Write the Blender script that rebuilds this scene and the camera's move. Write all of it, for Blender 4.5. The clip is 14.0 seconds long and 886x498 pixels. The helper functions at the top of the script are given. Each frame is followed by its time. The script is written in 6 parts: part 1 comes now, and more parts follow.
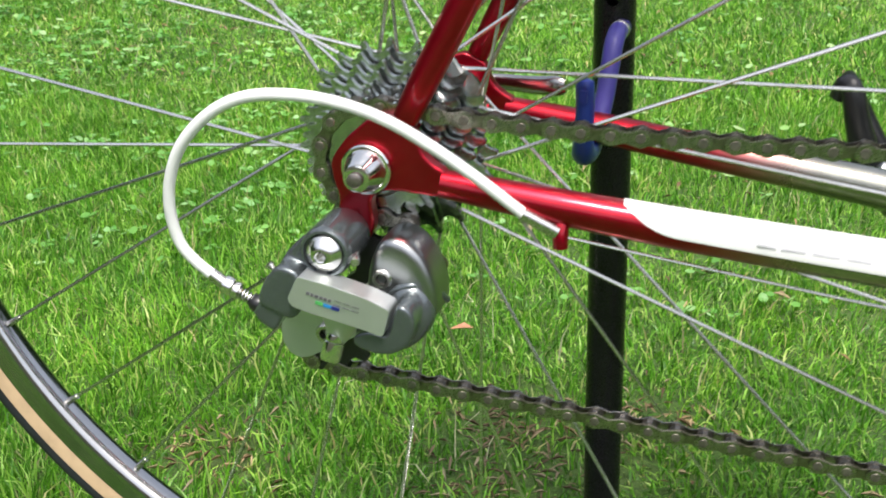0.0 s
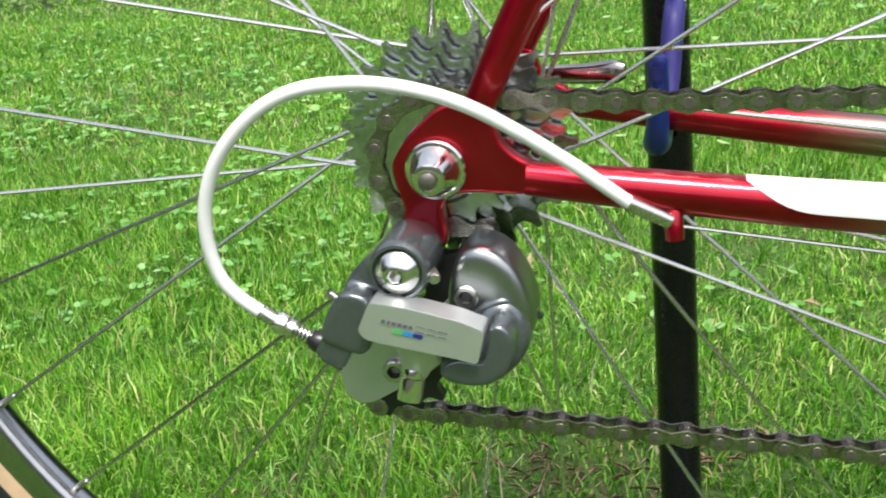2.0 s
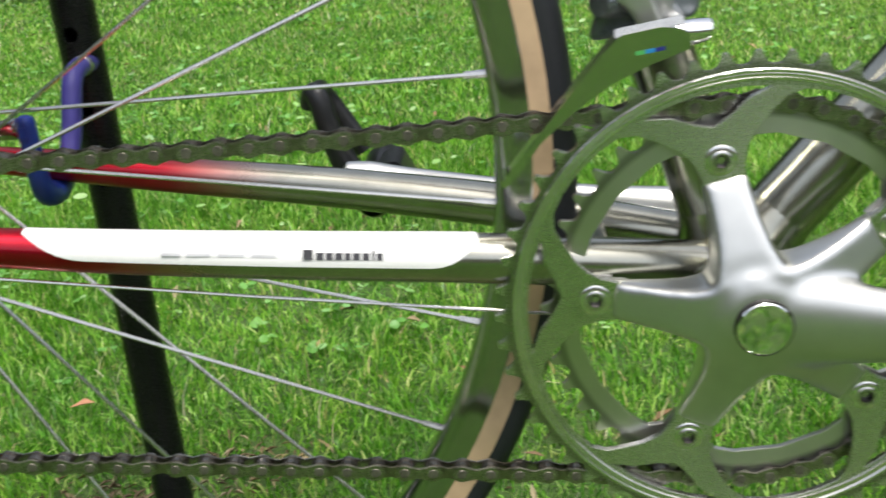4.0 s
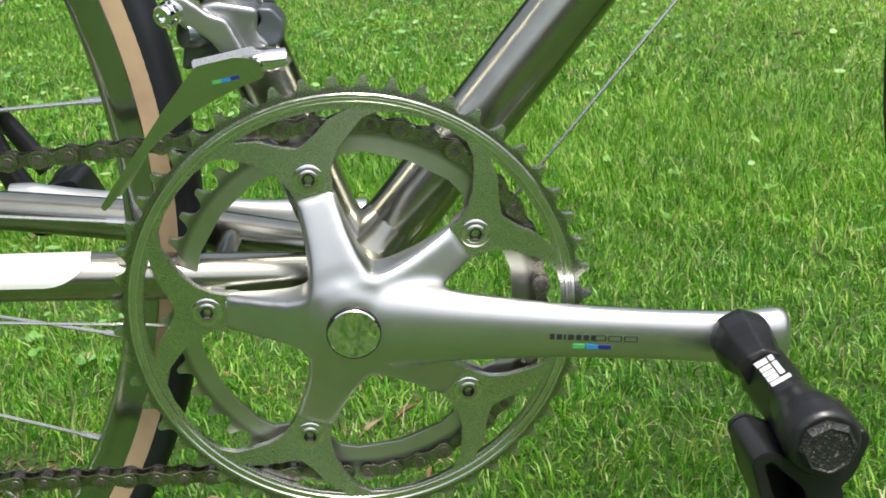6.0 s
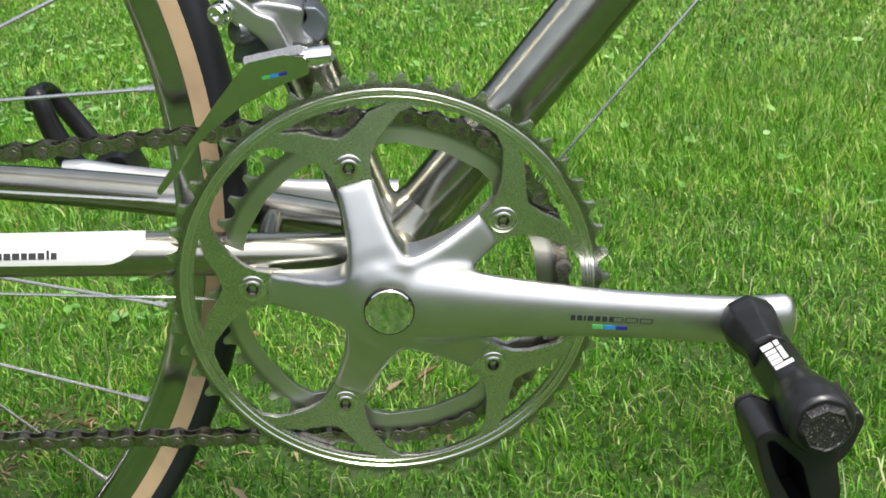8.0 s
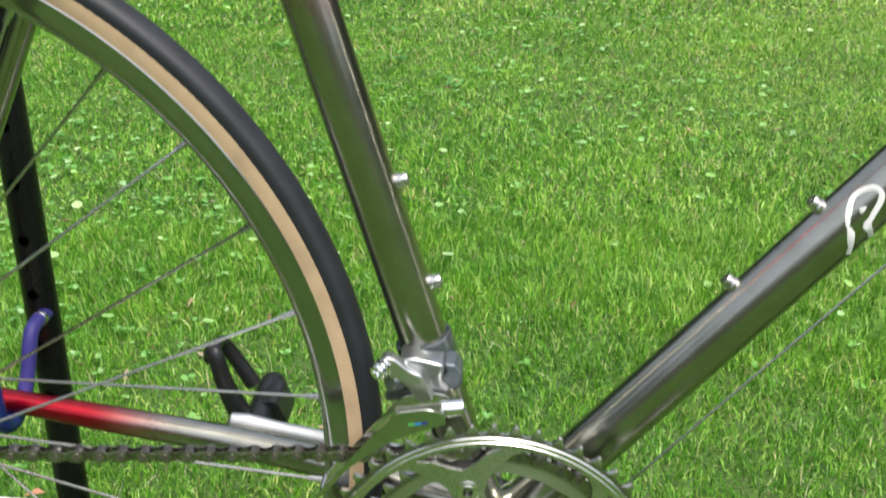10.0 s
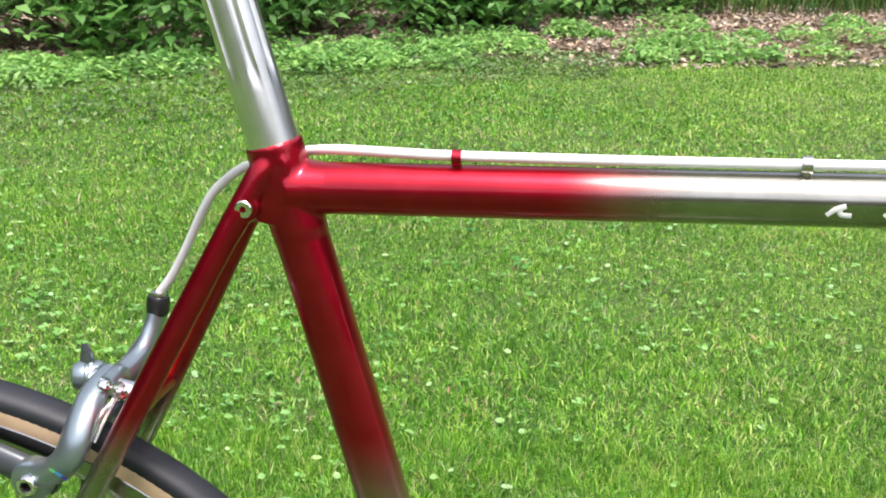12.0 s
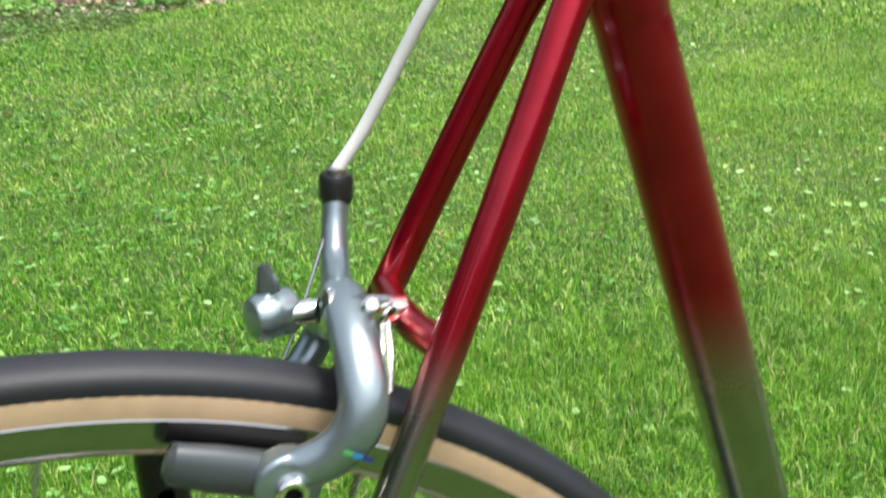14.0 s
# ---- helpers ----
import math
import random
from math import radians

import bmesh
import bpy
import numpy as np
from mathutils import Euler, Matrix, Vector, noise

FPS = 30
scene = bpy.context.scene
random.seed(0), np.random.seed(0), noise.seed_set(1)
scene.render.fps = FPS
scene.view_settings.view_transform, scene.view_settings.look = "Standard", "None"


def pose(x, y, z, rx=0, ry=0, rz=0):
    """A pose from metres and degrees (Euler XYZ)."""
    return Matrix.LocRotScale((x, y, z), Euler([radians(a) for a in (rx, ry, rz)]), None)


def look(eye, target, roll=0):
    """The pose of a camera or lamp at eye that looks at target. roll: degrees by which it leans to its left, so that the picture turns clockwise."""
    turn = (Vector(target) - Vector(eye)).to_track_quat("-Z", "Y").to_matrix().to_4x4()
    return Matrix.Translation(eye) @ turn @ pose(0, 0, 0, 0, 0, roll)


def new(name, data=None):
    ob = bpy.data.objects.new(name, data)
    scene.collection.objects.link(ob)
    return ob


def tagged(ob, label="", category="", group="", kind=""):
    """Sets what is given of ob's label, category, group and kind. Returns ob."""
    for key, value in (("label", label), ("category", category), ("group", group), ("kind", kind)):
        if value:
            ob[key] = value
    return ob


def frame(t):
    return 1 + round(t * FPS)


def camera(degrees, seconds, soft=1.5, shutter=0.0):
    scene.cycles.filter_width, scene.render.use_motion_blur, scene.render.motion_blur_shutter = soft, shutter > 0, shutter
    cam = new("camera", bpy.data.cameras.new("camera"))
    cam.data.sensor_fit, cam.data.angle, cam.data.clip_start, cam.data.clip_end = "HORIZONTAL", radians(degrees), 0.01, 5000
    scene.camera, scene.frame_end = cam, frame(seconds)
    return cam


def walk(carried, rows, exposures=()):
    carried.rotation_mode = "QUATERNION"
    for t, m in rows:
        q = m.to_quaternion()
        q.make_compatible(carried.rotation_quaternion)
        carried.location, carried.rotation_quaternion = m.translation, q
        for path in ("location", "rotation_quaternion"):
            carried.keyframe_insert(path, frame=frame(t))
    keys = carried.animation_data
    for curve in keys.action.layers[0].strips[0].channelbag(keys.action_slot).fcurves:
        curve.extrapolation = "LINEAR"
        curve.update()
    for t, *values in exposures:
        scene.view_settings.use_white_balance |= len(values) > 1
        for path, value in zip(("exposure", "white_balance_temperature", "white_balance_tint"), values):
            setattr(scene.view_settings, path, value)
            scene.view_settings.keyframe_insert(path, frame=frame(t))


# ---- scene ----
cam = camera(43.43, 14.0, soft=1.6, shutter=0.35)
cam.data.dof.use_dof, cam.data.dof.focus_distance, cam.data.dof.aperture_fstop = True, 0.52, 62.0
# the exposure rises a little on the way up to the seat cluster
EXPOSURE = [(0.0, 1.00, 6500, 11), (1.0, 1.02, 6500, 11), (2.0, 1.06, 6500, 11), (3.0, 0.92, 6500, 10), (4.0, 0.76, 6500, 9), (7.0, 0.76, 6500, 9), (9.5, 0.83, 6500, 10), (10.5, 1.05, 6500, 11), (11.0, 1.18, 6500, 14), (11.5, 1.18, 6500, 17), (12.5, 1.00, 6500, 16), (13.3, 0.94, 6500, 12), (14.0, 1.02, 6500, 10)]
PATH = [
    (0, (0.166, -0.5052, 0.4901), (-0.3682, 1.2637, -0.2752), -1.9),
    (0.5, (0.1139, -0.478, 0.4527), (-0.3673, 1.3054, -0.314), -2.7),
    (1, (0.081, -0.4513, 0.4384), (-0.3648, 1.3377, -0.3366), -3.6),
    (1.5, (0.0769, -0.4575, 0.4463), (-0.3583, 1.3462, -0.3), -5.1),
    (2, (0.094, -0.4579, 0.448), (-0.3496, 1.3722, -0.2257), -6.1),
    (2.5, (0.1368, -0.4598, 0.4449), (-0.2579, 1.3885, -0.2096), -6.4),
    (3, (0.1985, -0.4559, 0.4493), (-0.1124, 1.4129, -0.1919), -6.1),
    (3.5, (0.2538, -0.4623, 0.4503), (0.016, 1.4133, -0.2022), -6.0),
    (4, (0.3124, -0.4777, 0.4532), (0.1689, 1.4011, -0.2173), -6.0),
    (4.2, (0.3312, -0.4804, 0.4541), (0.2286, 1.4005, -0.2179), -6.2),
    (6.3, (0.4369, -0.5137, 0.462), (0.4981, 1.357, -0.243), -6.0),
    (6.5, (0.4351, -0.5187, 0.4686), (0.4981, 1.3481, -0.2462), -6.2),
    (7, (0.4302, -0.5217, 0.4742), (0.4329, 1.3498, -0.2313), -6.0),
    (7.2, (0.429, -0.5215, 0.472), (0.4379, 1.3447, -0.2473), -5.9),
    (9.3, (0.4218, -0.5705, 0.6009), (0.3909, 1.2639, -0.1954), -3.3),
    (9.5, (0.4186, -0.5753, 0.6299), (0.3364, 1.2619, -0.1561), -1.7),
    (10, (0.4167, -0.591, 0.6906), (0.2986, 1.2669, -0.0404), -1.4),
    (10.5, (0.432, -0.5901, 0.7474), (0.3801, 1.2869, 0.0588), -1.2),
    (11, (0.4128, -0.5855, 0.8101), (0.3713, 1.298, 0.1387), 0.2),
    (11.5, (0.4131, -0.5698, 0.879), (0.2302, 1.3372, 0.3047), 0.3),
    (12, (0.4109, -0.5553, 0.9206), (0.1778, 1.3467, 0.3477), 0.4),
    (12.5, (0.3614, -0.5269, 0.9309), (0.2362, 1.3967, 0.398), -0.4),
    (13, (0.2434, -0.4527, 0.9025), (0.6339, 1.4385, 0.3821), -2.4),
    (13.5, (0.1364, -0.3956, 0.859), (0.6998, 1.4436, 0.3112), -2.9),
    (13.6, (0.1178, -0.3891, 0.8497), (0.6973, 1.4404, 0.2866), -3.1),
    (14, (0.0641, -0.3638, 0.8189), (0.6751, 1.4168, 0.1434), -3.9),
]
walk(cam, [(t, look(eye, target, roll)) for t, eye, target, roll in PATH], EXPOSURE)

# ---- light: bright open shade under a hazy sky ----
SUN_ELEV, SUN_ROT = radians(66), radians(150)
world = bpy.data.worlds.new("sky")
scene.world = world
world.use_nodes = True
wn, wl = world.node_tree.nodes, world.node_tree.links
wn.clear()
sky = wn.new("ShaderNodeTexSky")
sky.sky_type, sky.sun_disc, sky.sun_elevation, sky.sun_rotation = "NISHITA", False, SUN_ELEV, SUN_ROT
sky.air_density, sky.dust_density, sky.ozone_density = 1.0, 4.0, 1.0
soften = wn.new("ShaderNodeHueSaturation")
soften.inputs["Saturation"].default_value = 0.5
bg = wn.new("ShaderNodeBackground")
bg.inputs["Strength"].default_value = 0.15
wout = wn.new("ShaderNodeOutputWorld")
wl.new(sky.outputs["Color"], soften.inputs["Color"])
wl.new(soften.outputs["Color"], bg.inputs["Color"])
wl.new(bg.outputs["Background"], wout.inputs["Surface"])

sun = new("sun", bpy.data.lights.new("sun", "SUN"))
sun.data.energy, sun.data.angle, sun.data.color = 2.0, radians(14), (1.0, 0.96, 0.9)
sun.matrix_world = Matrix.Rotation(-SUN_ROT, 4, "Z") @ Matrix.Rotation(-(math.pi / 2 - SUN_ELEV), 4, "X")


# ---- materials ----
def nodes_of(name):
    m = bpy.data.materials.new(name)
    m.use_nodes = True
    n, l = m.node_tree.nodes, m.node_tree.links
    return m, n, l, n["Principled BSDF"]


def ramp(n, stops):
    r = n.new("ShaderNodeValToRGB")
    while len(r.color_ramp.elements) < len(stops):
        r.color_ramp.elements.new(0.5)
    for e, (p, c) in zip(r.color_ramp.elements, stops):
        e.position, e.color = p, (*c, 1)
    return r


def mixed(a, b, k):
    return tuple(x + (y - x) * k for x, y in zip(a, b))


def surface(name, base, rough=0.4, metal=0.0, vary=0.12, scale=120.0, grain=900.0, bump=0.0, coat=0.0, rvary=0.12, stain=None, stain_at=0.62):
    """A plain material with variation at two scales, roughness wear and fine relief."""
    m, n, l, p = nodes_of(name)
    co = n.new("ShaderNodeTexCoord")
    big, fine = n.new("ShaderNodeTexNoise"), n.new("ShaderNodeTexNoise")
    big.inputs["Scale"].default_value, big.inputs["Detail"].default_value = scale, 4
    fine.inputs["Scale"].default_value, fine.inputs["Detail"].default_value = grain, 3
    for t in (big, fine):
        l.new(co.outputs["Object"], t.inputs["Vector"])
    dark, light = mixed(base, (0, 0, 0), vary), tuple(min(1.0, c * (1 + vary * 0.6)) for c in base)
    stops = [(0.3, dark), (0.5, base), (0.7, light)]
    r = ramp(n, stops)
    l.new(big.outputs["Fac"], r.inputs["Fac"])
    col = r.outputs["Color"]
    if stain:
        mx = n.new("ShaderNodeMix")
        mx.data_type = "RGBA"
        k = ramp(n, [(stain_at, (0, 0, 0)), (stain_at + 0.12, (1, 1, 1))])
        l.new(fine.outputs["Fac"], k.inputs["Fac"])
        l.new(k.outputs["Color"], mx.inputs["Factor"])
        l.new(col, mx.inputs[6])
        mx.inputs[7].default_value = (*stain, 1)
        col = mx.outputs[2]
    l.new(col, p.inputs["Base Color"])
    rr = n.new("ShaderNodeMapRange")
    rr.inputs["To Min"].default_value, rr.inputs["To Max"].default_value = max(0.02, rough - rvary), min(1, rough + rvary)
    l.new(fine.outputs["Fac"], rr.inputs["Value"])
    l.new(rr.outputs["Result"], p.inputs["Roughness"])
    p.inputs["Metallic"].default_value = metal
    p.inputs["Coat Weight"].default_value = coat
    p.inputs["Coat Roughness"].default_value = 0.06
    if bump:
        b = n.new("ShaderNodeBump")
        b.inputs["Strength"].default_value, b.inputs["Distance"].default_value = bump, 0.0006
        l.new(fine.outputs["Fac"], b.inputs["Height"])
        l.new(b.outputs["Normal"], p.inputs["Normal"])
    return m


RED, TITAN = (0.39, 0.0026, 0.0165), (0.405, 0.40, 0.335)


def frame_finish(name, axis, stops):
    """Lacquered red that fades into bare titanium along an axis: stops of (place, share of red)."""
    m, n, l, p = nodes_of(name)
    co = n.new("ShaderNodeTexCoord")
    sep = n.new("ShaderNodeSeparateXYZ")
    l.new(co.outputs["Object"], sep.inputs["Vector"])
    lo, hi = stops[0][0], stops[-1][0]
    mr = n.new("ShaderNodeMapRange")
    mr.inputs["From Min"].default_value, mr.inputs["From Max"].default_value = lo, hi
    l.new(sep.outputs["xyz".index(axis)], mr.inputs["Value"])
    sp = n.new("ShaderNodeTexNoise")
    sp.inputs["Scale"].default_value = 2600
    l.new(co.outputs["Object"], sp.inputs["Vector"])
    ad = n.new("ShaderNodeMath")
    ad.operation = "MULTIPLY_ADD"
    l.new(sp.outputs["Fac"], ad.inputs[0])
    ad.inputs[1].default_value = 0.03
    l.new(mr.outputs["Result"], ad.inputs[2])
    sub = n.new("ShaderNodeMath")
    sub.operation = "SUBTRACT"
    l.new(ad.outputs[0], sub.inputs[0])
    sub.inputs[1].default_value = 0.015
    share = ramp(n, [((s - lo) / (hi - lo), (v, v, v)) for s, v in stops])
    share.color_ramp.interpolation = "EASE"
    l.new(sub.outputs[0], share.inputs["Fac"])
    # red lacquer
    big = n.new("ShaderNodeTexNoise")
    big.inputs["Scale"].default_value = 60
    l.new(co.outputs["Object"], big.inputs["Vector"])
    rc = ramp(n, [(0.3, mixed(RED, (0, 0, 0), 0.12)), (0.7, mixed(RED, (1, 0.1, 0.1), 0.05))])
    l.new(big.outputs["Fac"], rc.inputs["Fac"])
    # brushed titanium
    mp = n.new("ShaderNodeMapping")
    mp.inputs["Scale"].default_value = (1, 1, 1)
    l.new(co.outputs["Object"], mp.inputs["Vector"])
    br = n.new("ShaderNodeTexNoise")
    br.inputs["Scale"].default_value, br.inputs["Detail"].default_value = 1500, 4
    l.new(mp.outputs["Vector"], br.inputs["Vector"])
    tc = ramp(n, [(0.3, mixed(TITAN, (0, 0, 0), 0.10)), (0.7, mixed(TITAN, (1, 1, 1), 0.06))])
    l.new(big.outputs["Fac"], tc.inputs["Fac"])
    mx = n.new("ShaderNodeMix")
    mx.data_type = "RGBA"
    l.new(share.outputs["Color"], mx.inputs["Factor"])
    l.new(tc.outputs["Color"], mx.inputs[6])
    l.new(rc.outputs["Color"], mx.inputs[7])
    l.new(mx.outputs[2], p.inputs["Base Color"])
    met = n.new("ShaderNodeMapRange")
    met.inputs["To Min"].default_value, met.inputs["To Max"].default_value = 1.0, 0.96
    l.new(share.outputs["Color"], met.inputs["Value"])
    l.new(met.outputs["Result"], p.inputs["Metallic"])
    ro = n.new("ShaderNodeMapRange")
    ro.inputs["To Min"].default_value, ro.inputs["To Max"].default_value = 0.19, 0.34
    l.new(share.outputs["Color"], ro.inputs["Value"])
    rj = n.new("ShaderNodeMath")
    rj.operation = "MULTIPLY_ADD"
    l.new(br.outputs["Fac"], rj.inputs[0])
    rj.inputs[1].default_value = 0.08
    l.new(ro.outputs["Result"], rj.inputs[2])
    l.new(rj.outputs[0], p.inputs["Roughness"])
    cw = n.new("ShaderNodeMath")
    cw.operation, cw.inputs[1].default_value = "MULTIPLY", 0.55
    l.new(share.outputs["Color"], cw.inputs[0])
    l.new(cw.outputs[0], p.inputs["Coat Weight"])
    p.inputs["Coat Roughness"].default_value = 0.05
    p.inputs["Anisotropic"].default_value = 0.3
    return m


def turned(name, base, rough, root, tip):
    """Metal turned on a lathe: fine rings round the axis that spread its reflections outwards."""
    m = surface(name, base, rough, 1.0, 0.06, 60, 2500, rvary=0.06)
    n, l = m.node_tree.nodes, m.node_tree.links
    p = n["Principled BSDF"]
    tg = n.new("ShaderNodeTangent")
    tg.direction_type, tg.axis = "RADIAL", "Z"
    l.new(tg.outputs["Tangent"], p.inputs["Tangent"])
    p.inputs["Anisotropic"].default_value, p.inputs["Anisotropic Rotation"].default_value = 0.6, 0.25
    # oily grime on the teeth, worn off at their tips
    co, ln = n.new("ShaderNodeTexCoord"), n.new("ShaderNodeVectorMath")
    flat = n.new("ShaderNodeVectorMath")
    flat.operation, flat.inputs[1].default_value = "MULTIPLY", (1, 1, 0)
    ln.operation = "LENGTH"
    l.new(co.outputs["Object"], flat.inputs[0])
    l.new(flat.outputs["Vector"], ln.inputs[0])
    mr = n.new("ShaderNodeMapRange")
    mr.inputs["From Min"].default_value, mr.inputs["From Max"].default_value = root - 0.003, tip + 0.001
    l.new(ln.outputs["Value"], mr.inputs["Value"])
    k = ramp(n, [(0.0, (0, 0, 0)), (0.22, (0.6, 0.6, 0.6)), (0.40, (0.5, 0.5, 0.5)), (0.58, (0.0, 0.0, 0.0))])
    l.new(mr.outputs["Result"], k.inputs["Fac"])
    mx = n.new("ShaderNodeMix")
    mx.data_type = "RGBA"
    old = p.inputs["Base Color"].links[0].from_socket
    l.new(k.outputs["Color"], mx.inputs["Factor"])
    l.new(old, mx.inputs[6])
    mx.inputs[7].default_value = (0.10, 0.095, 0.085, 1)
    l.new(mx.outputs[2], p.inputs["Base Color"])
    return m


M = {
    "polish": surface("polished_aluminium", (0.80, 0.79, 0.76), 0.19, 1.0, 0.05, 70, 2500, rvary=0.05),
    "satin": surface("satin_aluminium", (0.61, 0.615, 0.595), 0.34, 1.0, 0.05, 60, 3000, rvary=0.05),
    "post": surface("scuffed_post_alloy", (0.80, 0.81, 0.78), 0.33, 1.0, 0.12, 45, 1400, rvary=0.05),
    "grey": surface("grey_anodised_aluminium", (0.125, 0.145, 0.152), 0.26, 0.7, 0.08, 60, 2500, coat=0.6, rvary=0.04),
    "silver_paint": surface("silver_grey_finish", (0.60, 0.625, 0.615), 0.36, 0.78, 0.05, 60, 3000, coat=0.25, rvary=0.04),
    "chrome": surface("chromed_steel", (0.88, 0.88, 0.88), 0.05, 1.0, 0.04, 90, 2000, rvary=0.03),
    "steel": surface("stainless_steel", (0.62, 0.61, 0.58), 0.26, 1.0, 0.10, 200, 2500, rvary=0.08),
    "sprocket": surface("oiled_sprocket_steel", (0.52, 0.55, 0.55), 0.22, 1.0, 0.25, 200, 900, bump=0.15, stain=(0.08, 0.075, 0.07), stain_at=0.62),
    "chain": surface("worn_chain_steel", (0.36, 0.34, 0.31), 0.28, 1.0, 0.25, 300, 1400, stain=(0.10, 0.09, 0.075), stain_at=0.78),
    # inner links sit recessed: that shade is put into a darker steel, oil stains on top
    "chain_inner": surface("shaded_oily_link_steel", (0.25, 0.23, 0.20), 0.30, 1.0, 0.25, 300, 1400, stain=(0.05, 0.04, 0.03), stain_at=0.66),
    "pin": surface("dirty_rivet_steel", (0.20, 0.18, 0.16), 0.36, 0.8, 0.3, 300, 900),
    "rubber": surface("black_tyre_rubber", (0.013, 0.015, 0.019), 0.58, 0.0, 0.25, 60, 1500, bump=0.15),
    "tan": surface("tan_tyre_sidewall", (0.52, 0.37, 0.225), 0.8, 0.0, 0.14, 60, 1800, bump=0.3),
    "rim": surface("polished_rim_alloy", (0.42, 0.42, 0.415), 0.17, 1.0, 0.08, 60, 2500, rvary=0.04),
    "plastic": surface("black_plastic", (0.014, 0.014, 0.015), 0.34, 0.0, 0.3, 60, 900, bump=0.06, rvary=0.12),
    "black_steel": surface("black_powder_coat", (0.006, 0.006, 0.007), 0.27, 0.0, 0.3, 60, 1500, bump=0.06),
    "white": surface("white_paint", (0.74, 0.74, 0.73), 0.25, 0.0, 0.03, 60, 900, coat=0.4),
    "housing": surface("white_cable_housing", (0.75, 0.76, 0.75), 0.38, 0.0, 0.05, 80, 700, bump=0.05, stain=(0.45, 0.43, 0.38), stain_at=0.72),
    "violet": surface("violet_vinyl_coating", (0.055, 0.046, 0.25), 0.4, 0.0, 0.15, 60, 600, bump=0.1),
    "blue": surface("blue_plastic", (0.010, 0.024, 0.17), 0.35, 0.0, 0.15, 60, 600),
    "ink_grey": surface("worn_grey_printing", (0.10, 0.10, 0.11), 0.5),
    "pad_grey": surface("dark_grey_pad_holder", (0.06, 0.07, 0.075), 0.36, 0.3, 0.08, 60, 1500),
    "socket": surface("shaded_recess_metal", (0.03, 0.028, 0.025), 0.5, 0.6),
    "ink": surface("dark_printing", (0.02, 0.02, 0.025), 0.5),
    "ink_green": surface("green_printing", (0.07, 0.34, 0.09), 0.4),
    "ink_blue": surface("light_blue_printing", (0.02, 0.20, 0.46), 0.4),
    "ink_navy": surface("dark_blue_printing", (0.015, 0.02, 0.16), 0.4),
    "turned": turned("turned_aluminium", (0.66, 0.655, 0.63), 0.27, 0.1012, 0.1068),
    "turned_small": turned("turned_small_ring", (0.62, 0.61, 0.58), 0.34, 0.0812, 0.0873),
    "nut": surface("bright_nut_steel", (0.80, 0.79, 0.76), 0.13, 1.0, 0.06, 90, 2000, rvary=0.05),
    "red": frame_finish("red_lacquer", "z", [(-1.0, 1), (2.0, 1)]),
    "titan": frame_finish("bare_titanium", "z", [(-1.0, 0), (2.0, 0)]),
    "seat_tube": frame_finish("seat_tube_fade", "z", [(0.26, 0), (0.580, 0), (0.650, 1), (0.9, 1)]),
    "seat_stay": frame_finish("seat_stay_fade", "z", [(0.3, 1), (0.44, 1), (0.50, 0), (0.622, 0), (0.668, 1), (0.9, 1)]),
    "chain_stay": frame_finish("chain_stay_fade", "x", [(0.0, 1), (0.130, 1), (0.205, 0), (0.5, 0)]),
    "top_tube": frame_finish("top_tube_fade", "x", [(0.2, 1), (0.400, 1), (0.476, 0), (1.0, 0)]),
}


M["black_steel"].node_tree.nodes["Principled BSDF"].inputs["Specular IOR Level"].default_value = 0.3


# ---- shaping ----
def part(name, bm, material, parent=None, label=""):
    """Links a bmesh as one mesh object under a thing or a part."""
    me = bpy.data.meshes.new(name)
    bm.to_mesh(me)
    bm.free()
    me.materials.append(material if not isinstance(material, str) else M[material])
    ob = new(name, me)
    ob.parent = parent
    if label:
        ob["label"] = label
    return ob


def again(ob, m, parent=None):
    """The same mesh once more, as an object of its own, at the pose m."""
    o = new(ob.name.split(".")[0], ob.data)
    o.parent, o.matrix_basis = parent or ob.parent, m
    return o


def empty(name, label, category, group="", at=(0, 0, 0)):
    e = new(name)
    e.location = at
    return tagged(e, label, category, group)


def finish(bm, smooth=35):
    bmesh.ops.recalc_face_normals(bm, faces=bm.faces)
    for fc in bm.faces:
        fc.smooth = True
    for e in bm.edges:
        if len(e.link_faces) == 2 and e.calc_face_angle(0) > radians(smooth):
            e.smooth = False
    return bm


def curve_through(pts, n=8):
    """A Catmull-Rom curve through the points."""
    p = [Vector(q) for q in pts]
    p = [p[0] * 2 - p[1]] + p + [p[-1] * 2 - p[-2]]
    out = []
    for a, b, c, d in zip(p, p[1:], p[2:], p[3:]):
        for i in range(n):
            t = i / n
            out.append(0.5 * (2 * b + (c - a) * t + (2 * a - 5 * b + 4 * c - d) * t * t + (3 * b - a - 3 * c + d) * t**3))
    return out + [p[-2]]


